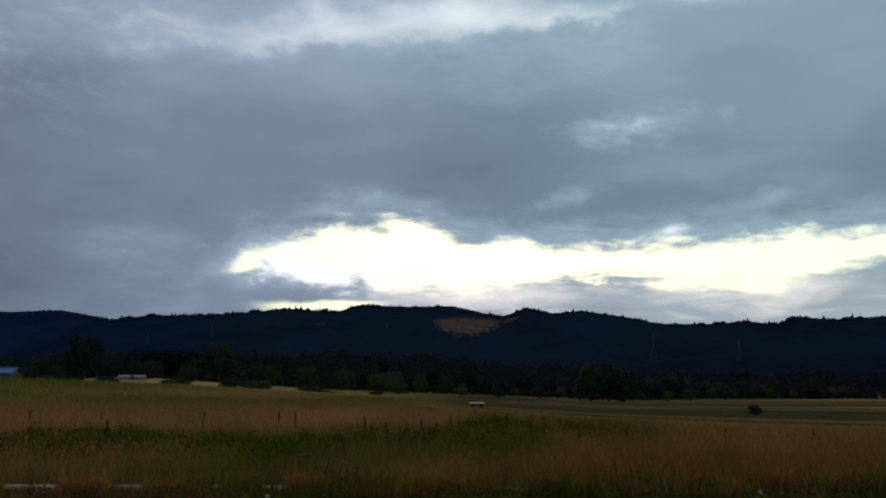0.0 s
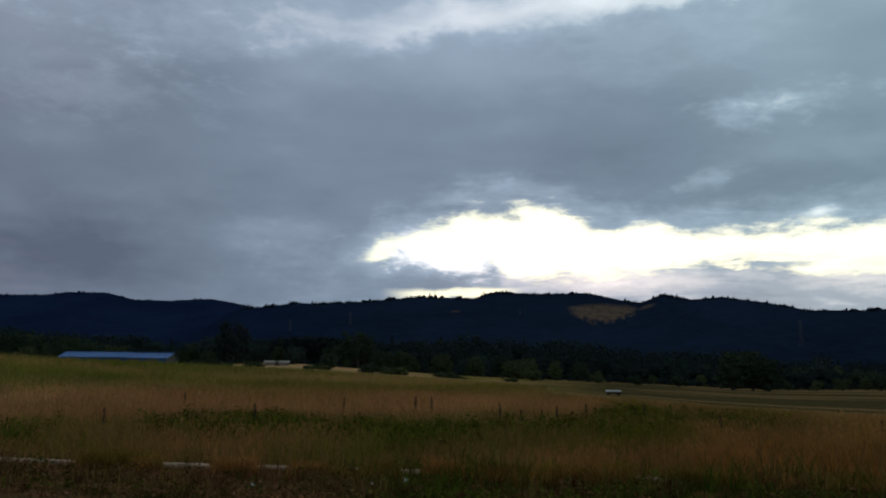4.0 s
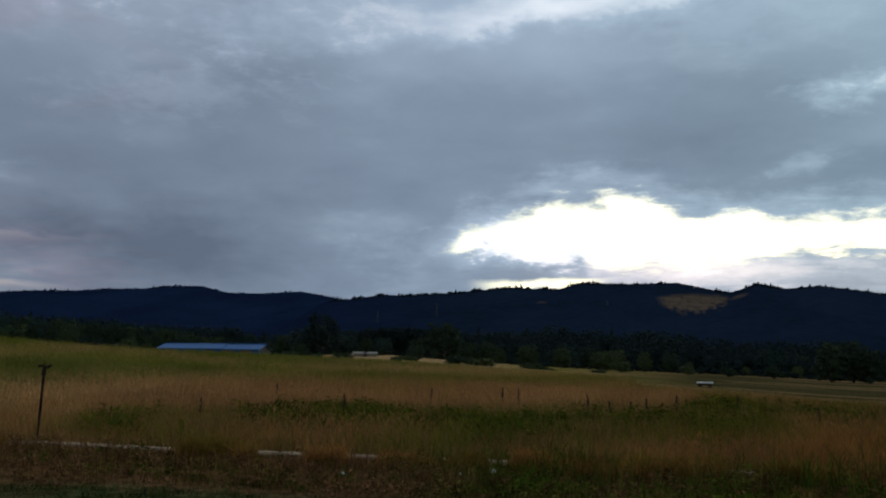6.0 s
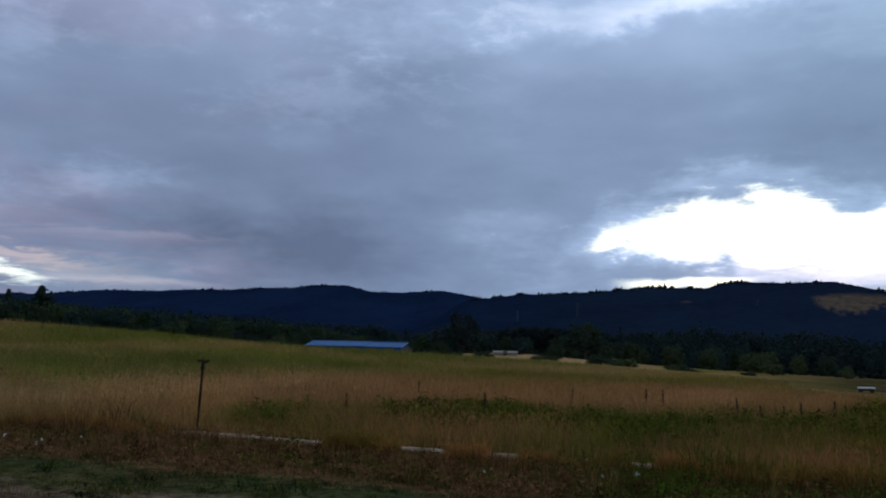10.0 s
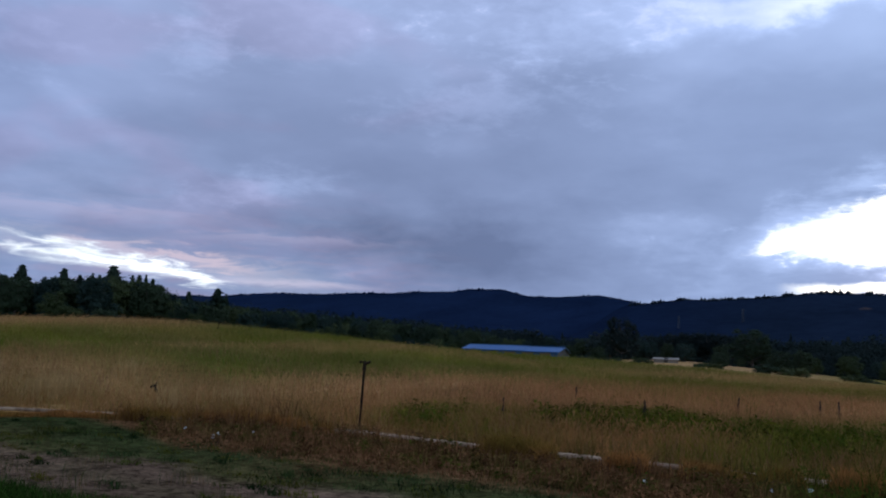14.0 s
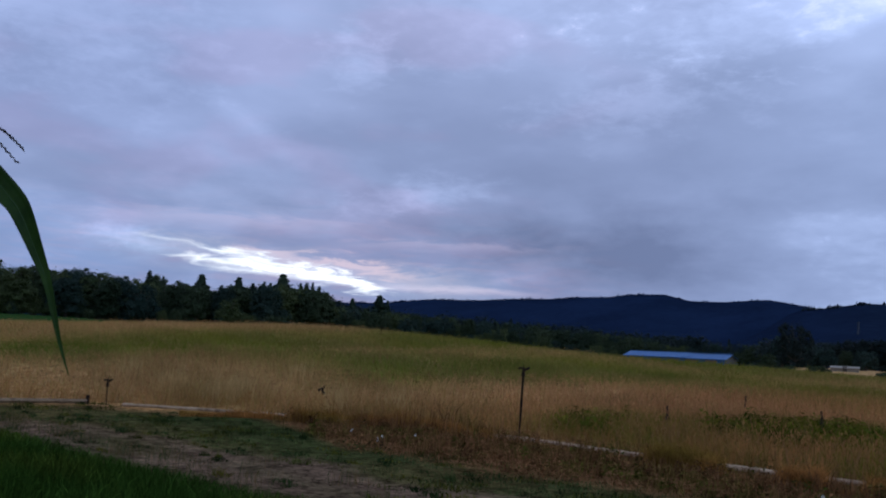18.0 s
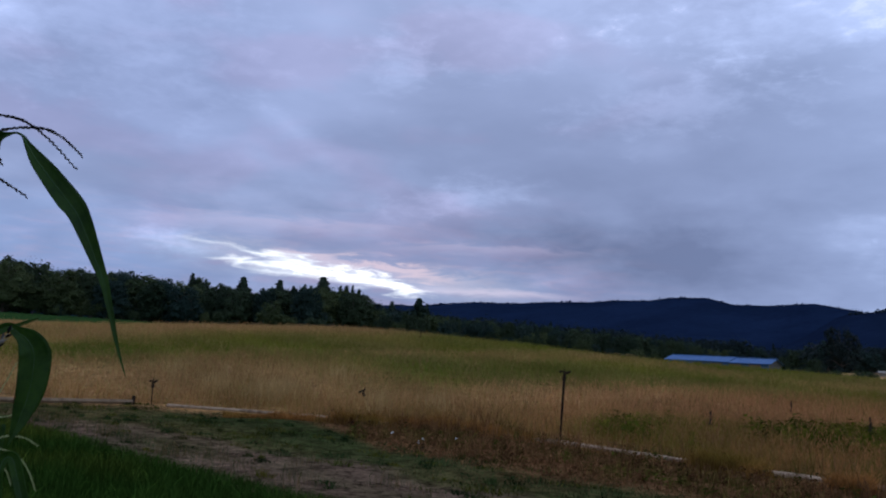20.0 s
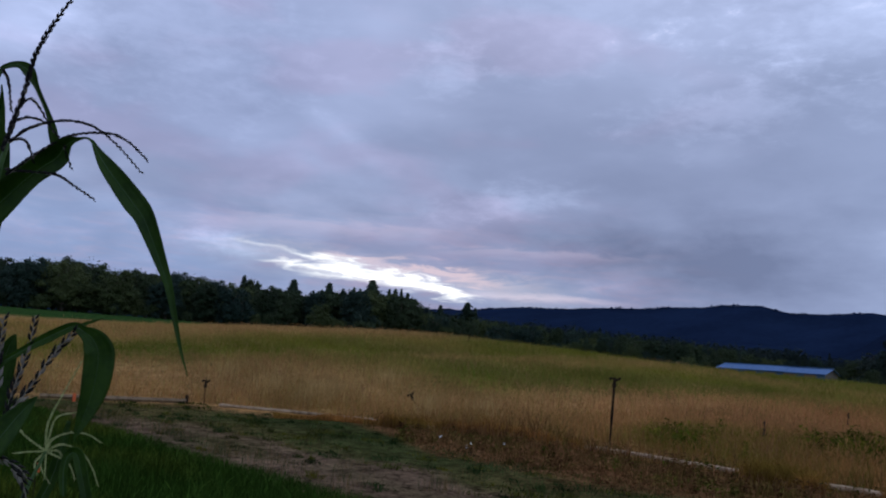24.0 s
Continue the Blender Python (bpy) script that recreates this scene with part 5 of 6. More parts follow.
def yarrow(a, el, d, rng):
    p = away(a, el, d)
    z = float(ground(p.x, p.y))
    t = thing("wildflower", "small white wildflower head at the grass edge", "flower", pose(p.x, p.y, z), "white wildflowers")
    h = max(p.z - z, 0.12)
    part("stem", tube(bmesh.new(), [(0, 0, -0.03), (0.01, 0.01, h * 0.6), (0, 0, h)], [0.005, 0.004, 0.003], 5), STALK, t)
    n = 12
    q = np.stack([rng.normal(scale=0.010, size=n), rng.normal(scale=0.010, size=n), h + rng.uniform(-0.01, 0.03, n)], -1)
    s = rng.uniform(0.007, 0.013, n)[:, None]
    dv, b = rng.normal(size=(n, 3)), rng.normal(size=(n, 3))
    part("flower_head", raw("flower_head", np.stack([q - dv * s, q + b * s, q + dv * s, q - b * s], 1).reshape(-1, 3), np.arange(4 * n).reshape(-1, 4)), PETAL, t)


for a, el, d in ((-49.3, -4.8, 17.5), (-47.6, -5.3, 16.2), (-47.3, -5.1, 16.3), (-45.2, -4.95, 17), (-20.4, -6.9, 12.3), (-13.0, -6.9, 12.2), (-10.9, -6.7, 12.6), (19.4, -6.2, 13.2)):
    yarrow(a, el, d, wrng)


# ---------- grass ----------
def blades(name, x, y, h, w, lean, tint, segs=2):
    """Curved tapering blades standing on the ground; segs 1 gives plain spears."""
    n = len(x)
    z = ground(x, y) - 0.02
    q = np.random.default_rng(len(name) * 7 + n)
    face, tilt = q.uniform(0, 2 * np.pi, n), q.uniform(0, 2 * np.pi, n)
    sx3, sy3 = np.cos(face) * w / 2, np.sin(face) * w / 2
    lx, ly = np.cos(tilt) * lean * h, np.sin(tilt) * lean * h
    base = np.stack([x, y, z], -1)
    off = np.stack([sx3, sy3, 0 * sx3], -1)
    tip = base + np.stack([lx, ly, h], -1)
    if segs == 1:
        v = np.stack([base - off, base + off, tip], 1)
        f = np.arange(3 * n).reshape(-1, 3)
        k = 3
    else:
        mid = base + np.stack([lx * 0.28, ly * 0.28, h * 0.6], -1)
        v = np.stack([base - off * 0.8, base + off * 0.8, mid + off, mid - off, tip], 1)
        b = (np.arange(n) * 5)[:, None, None]
        f = (b + np.array([[0, 1, 2], [0, 2, 3], [3, 2, 4]])[None]).reshape(-1, 3)
        k = 5
    return part(name, raw(name, v.reshape(-1, 3), f, np.repeat(tint, k, 0)), GRASS)


def scatter(n, lo, hi, r0, r1, power, seed):
    """Places in a sector of the plan, thinning out with distance."""
    q = np.random.default_rng(seed)
    e = 2.0 - power
    r = (q.uniform(0, 1, n) * (r1 ** e - r0 ** e) + r0 ** e) ** (1 / e)
    a = np.radians(q.uniform(lo, hi, n))
    return r * np.sin(a), r * np.cos(a), r, q


def tall_grass():
    x, y, r, q = scatter(480000, -84, 34, 13.5, 100, 1.45, 3)
    a = np.degrees(np.arctan2(x, y))
    keep = r > rim_of_field(a) + 0.45 + 0.35 * wob(x, y, 1.7, 2.0)
    keep &= (r < 62 + 10 * wob(x, y, 9, 1.0)) | (a < -2)
    patch = wob(x, y, 3.2, 9.0)
    keep &= q.uniform(0, 1, len(x)) < 0.72 + 0.28 * patch
    x, y, r, patch = x[keep], y[keep], r[keep], patch[keep]
    n = len(x)
    h = q.uniform(0.16, 0.60, n) * (0.85 + 0.2 * patch + 0.2 * wob(x, y, 0.5, 13.0) + 0.2 * wob(x, y, 0.11, 23.0)) * np.where(q.random(n) < 0.05, 1.35, 1)
    h = h * np.where(cover(x, y, 0.4)[:, 0] < 0.085, 0.6, 1.0)
    tint = cover(x, y, h * 0.8) * q.uniform(0.86, 1.14, n)[:, None]
    tint = blend(tint, tint * np.array((0.75, 1.05, 0.8)), q.uniform(-1, 1, n))
    tint = np.where(((q.random(n) < 0.07) & (r < 38))[:, None], TAN * q.uniform(0.4, 0.8, n)[:, None], tint)
    w = 0.004 + 0.00040 * r * q.uniform(0.5, 1.4, n)
    near_c = r < 45
    for name, sel, segs in (("tall_grass", near_c, 2), ("far_grass", ~near_c, 1)):
        ob = blades(name, x[sel], y[sel], h[sel], w[sel] * (1 if segs == 2 else 1.8), q.uniform(0.1, 1.0, n)[sel], tint[sel], segs)
        tagged(ob, "tall dry tan and olive grass covering the field", "grass", kind="stuff")


tall_grass()


def seed_heads():
    """Feathery tops of the dry grass, small tilted panicles in three tones."""
    x, y, r, q = scatter(120000, -84, 34, 14.5, 70, 1.5, 8)
    a = np.degrees(np.arctan2(x, y))
    keep = (r > rim_of_field(a) + 0.5) & ((r < 60) | (a < -2)) & (q.random(len(x)) < 0.62 + 0.4 * wob(x, y, 1.2, 3.0))
    x, y, r = x[keep], y[keep], r[keep]
    n = len(x)
    h = q.uniform(0.28, 0.66, n) * (0.9 + 0.2 * wob(x, y, 0.7, 3.0))
    z = ground(x, y) + h
    tint = cover(x, y, h)
    sel = tint[:, 0] > 0.085
    x, y, r, z, n = x[sel], y[sel], r[sel], z[sel], int(sel.sum())
    tint = tint[sel] * q.choice((0.85, 1.0, 1.15), n)[:, None]
    f, s = q.uniform(0, 6.28, n), (0.004 + 0.00030 * r)
    d = np.stack([np.cos(f), np.sin(f), 0.3 * np.sin(3 * f)], -1)
    c = np.stack([x, y, z], -1)
    upv = np.stack([q.normal(scale=0.5, size=n), q.normal(scale=0.5, size=n), np.ones(n)], -1) * q.uniform(0.025, 0.07, n)[:, None]
    v = np.stack([c - upv, c + d * s[:, None], c + upv, c - d * s[:, None]], 1)
    tagged(part("grass_seed_heads", raw("grass_seed_heads", v.reshape(-1, 3), np.arange(4 * n).reshape(-1, 4), np.repeat(tint, 4, 0)), GRASS), "feathery tan seed heads over the dry grass", "grass", kind="stuff")


seed_heads()


def stray_stalks():
    """Thin pale stalks of dry grass that stand up out of the green weeds and along the pipe."""
    x, y, r, q = scatter(16000, -46, 30, 13.6, 34, 1.2, 81)
    keep = (r > rim_of_field(np.degrees(np.arctan2(x, y))) - 0.2) & (wob(x, y, 0.8, 6.0) + 0.6 * wob(x, y, 0.25, 3.0) > -0.25 + 0.9 * q.random(len(x)))
    x, y, r = x[keep], y[keep], r[keep]
    n = len(x)
    tint = blend(np.tile(TAN * 0.6, (n, 1)), OLIVE * 0.9, q.uniform(-0.5, 1, n)) * q.uniform(0.5, 1.1, n)[:, None]
    tagged(blades("stray_stalks", x, y, q.uniform(0.3, 0.75, n), 0.006 + 0.0002 * r, q.uniform(0.05, 0.5, n), tint, 2), "thin pale dry stalks among the green weeds", "grass", kind="stuff")


stray_stalks()


def weed_mounds(name, label, x, y, size, tones, q, k=64, leaf=0.020):
    """Low mounds of leaves with dark gaps between them; tones are two colours that the mounds range between."""
    m, r = len(x), np.hypot(x, y)
    tall, wide = q.uniform(0.45, 1.25, m) * size, q.uniform(0.3, 0.85, m) * size
    tone = q.uniform(0.3, 1.25, m)
    way = q.normal(size=(m, k, 3))
    way /= np.linalg.norm(way, axis=2)[..., None]
    way[..., 2] = np.abs(way[..., 2])
    c = way * q.uniform(0.55, 1.05, (m, k))[..., None] * np.stack([wide, wide, tall], -1)[:, None]
    c = (c + np.stack([x, y, ground(x, y)], -1)[:, None]).reshape(-1, 3)
    n = m * k
    nrm = way.reshape(-1, 3) + q.normal(scale=0.5, size=(n, 3)) + (0, 0, 0.4)
    t = np.cross(nrm, q.normal(size=(n, 3)))
    t /= np.linalg.norm(t, axis=1)[:, None]
    b = np.cross(t, nrm)
    b /= np.linalg.norm(b, axis=1)[:, None]
    s = np.repeat(leaf + 0.0011 * r, k)[:, None] * q.uniform(0.6, 1.5, n)[:, None]
    v = np.stack([c - t * s * 1.3, c + b * s * 0.55, c + t * s * 1.3, c - b * s * 0.55], 1)
    tint = blend(np.tile(tones[0], (n, 1)), tones[1], np.repeat(q.uniform(-0.6, 1.2, m), k)) * (np.repeat(tone, k) * q.uniform(0.6, 1.35, n))[:, None]
    tagged(part(name, raw(name, v.reshape(-1, 3), np.arange(4 * n).reshape(-1, 4), np.repeat(tint, 4, 0)), GRASS), label, "weeds", kind="stuff")


def field_weeds():
    x, y, r, q = scatter(5200, -42, 17, 14.6, 46, 1.25, 21)
    keep = (cover(x, y, 0.3)[:, 0] < 0.135) & (r > rim_of_field(np.degrees(np.arctan2(x, y))) + 0.9)
    weed_mounds("green_weeds", "rank leafy green weeds among the dry grass", x[keep], y[keep], 0.5, (WEED * 1.25, OLIVE * 0.85), q)
    x, y, r, q = scatter(1500, -52, 32, 9.8, 21, 1.1, 23)
    a = np.degrees(np.arctan2(x, y))
    keep = (y > 10.5 + 0.5 * wob(x, y, 1.5, 1.0)) & (r < rim_of_field(a) - 0.5)
    weed_mounds("withered_weeds", "withered brown and dark green weeds in front of the pipe", x[keep], y[keep], 0.24, (RUST * 1.15, WEED * 1.2), q, 50, 0.008)


field_weeds()


def edge_weeds():
    """Leafy brown and dark green weeds between the verge and the pipe."""
    x, y, r, q = scatter(110000, -62, 34, 9.5, 24, 1.1, 61)
    a = np.degrees(np.arctan2(x, y))
    keep = (y > 9.7 + 0.6 * wob(x, y, 1.5, 1.0)) & (a > -52 + 3 * wob(x, y, 1.2, 6.0)) & (r < rim_of_field(a) + 0.4) & (wob(x, y, 0.45, 12.0) + 0.5 * wob(x, y, 1.3, 2.0) > -0.1 + 0.5 * q.random(len(x)))
    x, y, r = x[keep], y[keep], r[keep]
    n = len(x)
    z = ground(x, y) + q.uniform(0.0, 0.26, n) * (0.8 + 0.5 * wob(x, y, 0.5, 12.0)).clip(0.2)
    t = q.normal(size=(n, 3)) * (1, 1, 0.6)
    t /= np.linalg.norm(t, axis=1)[:, None]
    b = np.cross(t, q.normal(size=(n, 3)))
    b /= np.linalg.norm(b, axis=1)[:, None]
    s = q.uniform(0.012, 0.04, n)[:, None]
    c = np.stack([x, y, z], -1)
    v = np.stack([c - t * s, c + b * s * 0.5, c + t * s, c - b * s * 0.5], 1)
    tint = blend(np.tile(RUST * 1.05, (n, 1)), WEED * 1.25, 0.15 + 0.7 * wob(x, y, 0.9, 25.0) + np.clip((a[keep] + 19) / 12, 0, 0.8)) * (q.uniform(0.4, 1.7, n) * (1 + 0.4 * wob(x, y, 0.35, 9.0)))[:, None]
    tagged(part("edge_weeds", raw("edge_weeds", v.reshape(-1, 3), np.arange(4 * n).reshape(-1, 4), np.repeat(tint, 4, 0)), GRASS), "withered leafy weeds along the edge of the field", "weeds", kind="stuff")


edge_weeds()


def pale_tufts():
    """A few bleached tufts that stand out of the dry grass."""
    q = np.random.default_rng(52)
    spots = [(-61.0, 27), (-60.2, 28), (-56.4, 26), (-56.1, 26.5), (-63.0, 30), (-53.0, 30), (-46.5, 24), (-50.3, 23.4), (-57.8, 25), (-57.2, 25.4)]
    x, y = [], []
    for a, d in spots:
        n = 110
        x.append(d * math.sin(radians(a)) + q.normal(scale=0.22, size=n))
        y.append(d * math.cos(radians(a)) + q.normal(scale=0.22, size=n))
    x, y = np.concatenate(x), np.concatenate(y)
    n = len(x)
    tint = np.tile(np.array((0.50, 0.33, 0.13)), (n, 1)) * q.uniform(0.6, 1.2, n)[:, None]
    tagged(blades("pale_tufts", x, y, q.uniform(0.5, 0.95, n), np.full(n, 0.012), q.uniform(0.05, 0.35, n), tint, 2), "bleached pale grass tufts standing above the field", "grass", kind="stuff")


pale_tufts()


def edge_growth():
    """Low rusty growth in front of the pipe, short verge turf, and lush grass on the near side of the track."""
    x, y, r, q = scatter(170000, -84, 34, 9, 30, 1.2, 31)
    a = np.degrees(np.arctan2(x, y))
    keep = (y > 10.0 + 0.7 * wob(x, y, 1.5, 1.0)) & (r < rim_of_field(a) + 0.6) & (a > -53 + 3 * wob(x, y, 1.2, 6.0))
    keep &= q.random(len(x)) < 0.62 + 0.4 * wob(x, y, 0.9, 5.0)
    x, y, r, a = x[keep], y[keep], r[keep], a[keep]
    n = len(x)
    h = q.uniform(0.08, 0.36, n) * (0.75 + 0.35 * wob(x, y, 1.1, 8.0) + 0.4 * wob(x, y, 0.1, 28.0)).clip(0.15) * np.clip(0.35 + (y - 10.3) / 1.5, 0.3, 1) * (1.0 + 0.7 * np.clip(wob(x, y, 0.7, 41.0), 0, 1)) * np.where((rim_of_field(a) - r < 1.3) & (rim_of_field(a) - r > 0.1), 1.0 - 0.38 * np.clip((a + 38.5) / 1.5, 0, 1) * np.clip((-16 - a) / 2, 0, 1) + 0.25 * np.clip((a + 17) / 4, 0, 1) + 1.2 * np.clip(1 - np.abs(a + 44.5) / 5, 0, 0.6) + 1.3 * np.clip(wob(x, y, 1.4, 30.0), 0, 1), 1)
    tint = blend(np.tile(RUST * 1.35, (n, 1)), WEED * 1.4, 0.08 + 0.7 * wob(x, y, 0.8, 11.0) + np.clip((a + 19) / 12, 0, 0.75)) * np.where(q.random(n) < 0.10, 1.7, 1.0)[:, None] * (q.uniform(0.4, 1.2, n) * (1 + 0.35 * wob(x, y, 0.4, 19.0) + 0.4 * wob(x, y, 0.09, 5.0)).clip(0.2))[:, None]
    tagged(blades("edge_grass", x, y, h, np.full(n, 0.011), q.uniform(0.1, 0.6, n), tint, 2), "low rusty brown grass along the irrigation pipe", "grass", kind="stuff")
    x, y, r, q = scatter(200000, -84, 34, 7, 24, 1.0, 33)
    keep = (y > 8.4 - 0.13 * np.clip(-x - 12, 0, 8) + 0.9 * wob(x, y, 1.9, 3.0)) & (y < 10.9 + 2.6 * np.clip((-np.degrees(np.arctan2(x, y)) - 50) / 7, 0, 1)) & (np.hypot(x, y) < rim_of_field(np.degrees(np.arctan2(x, y))) - 0.15) & (q.random(len(x)) < 0.55 + 0.6 * wob(x, y, 0.8, 4.0))
    x, y = x[keep], y[keep]
    n = len(x)
    tint = blend(np.tile(VERGE * 1.5, (n, 1)), OLIVE * 0.8, 0.5 * wob(x, y, 1.3, 2.0)) * q.uniform(0.7, 1.4, n)[:, None] * (0.8 + 0.4 * wob(x, y, 0.3, 3.0) + 0.45 * wob(x, y, 0.08, 33.0))[:, None].clip(0.2)
    tagged(blades("verge_turf", x, y, q.uniform(0.02, 0.08, n) * (1 + 1.2 * np.clip(wob(x, y, 0.35, 14.0), 0, 1)), np.full(n, 0.011), q.uniform(0.2, 0.9, n), tint, 1), "short worn green turf beside the dirt track", "grass", kind="stuff")
    q = np.random.default_rng(35)
    n = 110000
    x, y = q.uniform(-20, -1.0, n), q.uniform(-3.0, 6.9, n)
    a = np.degrees(np.arctan2(x, y))
    keep = (y < 6.0 + 0.5 * wob(x, y, 1.9, 3.0) - 0.4 * q.random(n)) & ((a > -110) & (a < -50))
    x, y = x[keep], y[keep]
    n = len(x)
    tint = blend(np.tile(LUSH, (n, 1)), OLIVE, 0.3 * wob(x, y, 1.0, 2.0)) * (q.uniform(0.45, 1.4, n) * (1 + 0.3 * wob(x, y, 0.3, 8.0) + 0.45 * wob(x, y, 0.07, 18.0)).clip(0.2) * np.where(q.random(n) < 0.06, 2.2, 1.0))[:, None]
    h = q.uniform(0.08, 0.3, n) * np.clip(0.35 + (6.2 - y) / 2, 0.35, 1)
    tagged(blades("lush_grass", x, y, h, np.full(n, 0.008), q.uniform(0.15, 0.8, n), tint, 2), "lush dark green grass on the near side of the track", "grass", kind="stuff")
    # the same grass, thinner, round and behind where one stands
    q = np.random.default_rng(37)
    n = 45000
    rr, ang = 9.0 * np.sqrt(q.random(n)), q.uniform(-50, 250, n)
    x, y = rr * np.sin(np.radians(ang)), rr * np.cos(np.radians(ang))
    keep = y < 5.1 + 0.5 * wob(x, y, 1.9, 3.0)
    x, y = x[keep], y[keep]
    n = len(x)
    tint = blend(np.tile(LUSH, (n, 1)), OLIVE, 0.3 * wob(x, y, 1.0, 2.0)) * (q.uniform(0.45, 1.4, n) * (1 + 0.4 * wob(x, y, 0.1, 18.0)))[:, None]
    tagged(blades("lawn_grass", x, y, q.uniform(0.05, 0.2, n), np.full(n, 0.009), q.uniform(0.15, 0.8, n), tint, 2), "dark green grass where the field path is walked", "grass", kind="stuff")
    # a few dry tufts on the track
    q = np.random.default_rng(36)
    cx, cy = q.uniform(-22, 2, 70), np.where(q.random(70) < 0.7, q.normal(6.4, 0.25, 70), q.uniform(5.4, 8.4, 70))
    x, y = (np.repeat(cx, 40) + q.normal(scale=0.14, size=2800)), (np.repeat(cy, 40) + q.normal(scale=0.14, size=2800))
    tint = blend(np.tile(TAN * 0.6, (2800, 1)), VERGE, 0.3 + q.random(2800))
    tagged(blades("track_tufts", x, y, q.uniform(0.05, 0.3, 2800), np.full(2800, 0.0045), q.uniform(0.1, 0.6, 2800), tint, 2), "thin dry grass tufts on the dirt track", "grass", kind="stuff")


edge_growth()


def pipe_cover():
    """Rusty grass that has grown up in front of the pipe, leaving stretches of it bare."""
    q = np.random.default_rng(77)
    n = 60000
    a = np.where(q.random(n) < 0.88, q.uniform(-50, 32, n), q.uniform(-60, -50, n))
    r = rim_of_field(a) - 0.25 - 0.75 * q.random(n) ** 1.3
    x, y = r * np.sin(np.radians(a)), r * np.cos(np.radians(a))
    bare = np.zeros(n)
    for lo, hi in ((-61.0, -53.0), (-40.5, -30.5), (-26.3, -22.6), (-20.6, -17.9), (-11.5, -9.5), (3.0, 5.5), (21.0, 23.0)):
        bare = np.maximum(bare, np.clip((a - lo) / 0.6, 0, 1) * np.clip((hi - a) / 0.6, 0, 1))
    h = q.uniform(0.10, 0.42, n) * (0.85 + 0.35 * wob(x, y, 0.6, 4.0) + 0.25 * wob(x, y, 0.15, 9.0)) * (1 - np.where(a < -50, 0.55, 0.9) * bare)
    tint = blend(np.tile(RUSTY * 0.95, (n, 1)), OLIVE * 0.75, 0.2 + 0.6 * wob(x, y, 0.9, 12.0)) * (q.uniform(0.5, 1.3, n) * (1 + 0.35 * wob(x, y, 0.35, 3.0)).clip(0.3))[:, None]
    tagged(blades("pipe_grass", x, y, h, np.full(n, 0.011), q.uniform(0.1, 0.9, n), tint, 2), "rusty grass grown up in front of the irrigation pipe", "grass", kind="stuff")


pipe_cover()


def turf_tufts():
    """Cushions of weeds and turf scattered over the verge and the edges of the track, coloured dark to stand in for
    clod shadows too.
    """
    q = np.random.default_rng(71)
    m, k = 330, 46
    cx = q.uniform(-23, 6, m)
    cy = np.where(q.random(m) < 0.3, q.normal(8.3, 0.5, m), np.where(q.random(m) < 0.75, q.uniform(8.4, 11.2, m), q.uniform(6.2, 8.0, m)))
    wide = q.uniform(0.06, 0.30, m) * np.where(cy < 8.0, 0.6, 1.0)
    ang, rad = q.uniform(0, 6.28, (m, k)), np.sqrt(q.random((m, k)))
    x, y = (cx[:, None] + rad * np.cos(ang) * wide[:, None] * 1.8).ravel(), (cy[:, None] + rad * np.sin(ang) * wide[:, None]).ravel()
    h = np.repeat(q.uniform(0.04, 0.15, m), k) * (1.1 - 0.6 * rad.ravel()) * q.uniform(0.6, 1.3, m * k)
    tint = blend(np.tile(VERGE * 0.75, (m * k, 1)), OLIVE * 0.6, np.repeat(q.uniform(-0.8, 1.0, m), k)) * (np.repeat(q.uniform(0.5, 1.4, m), k) * q.uniform(0.6, 1.4, m * k))[:, None]
    tagged(blades("turf_tufts", x, y, h, np.full(m * k, 0.013), q.uniform(0.2, 1.2, m * k), tint, 2), "cushions of turf and weeds along the dirt track, darkened as clod shadows", "grass", kind="stuff")


turf_tufts()


def clods():
    """Lumps of earth, small stones and bits of straw on the track."""
    q = np.random.default_rng(44)
    n = 1400
    x, y = q.uniform(-24, 4, n), q.normal(6.9, 0.9, n)
    s = q.uniform(0.008, 0.026, n) * np.where(q.random(n) < 0.04, 1.8, 1)
    c = np.stack([x, y, ground(x, y) + s * 0.25], -1)
    o = np.array([(1, 0, 0), (0, 1, 0), (-1, 0, 0), (0, -1, 0), (0, 0, 0.7), (0, 0, -0.5)])
    v = c[:, None] + o[None] * s[:, None, None] * q.uniform(0.6, 1.3, (n, 6, 1))
    f = np.array([(0, 1, 4), (1, 2, 4), (2, 3, 4), (3, 0, 4), (1, 0, 5), (2, 1, 5), (3, 2, 5), (0, 3, 5)])
    f = (np.arange(n)[:, None, None] * 6 + f[None]).reshape(-1, 3)
    tint = blend(np.tile(DIRT * 0.55, (n, 1)), DIRT * 1.8, q.random(n) ** 2)
    tagged(part("earth_clods", raw("earth_clods", v.reshape(-1, 3), f, np.repeat(tint, 6, 0)), GRASS), "crumbs of dry earth and small stones on the track", "earth", kind="stuff")


clods()


# ---------- corn beside the camera ----------
def midrib(pts, r, steps=6, turn=(0, 0, 1)):
    c = spline(pts, steps)
    n = len(c)
    return tube(bmesh.new(), [p + Vector((0, 0, 0.0015)) for p in c], [r * (1 - 0.9 * i / (n - 1)) for i in range(n)], 5)


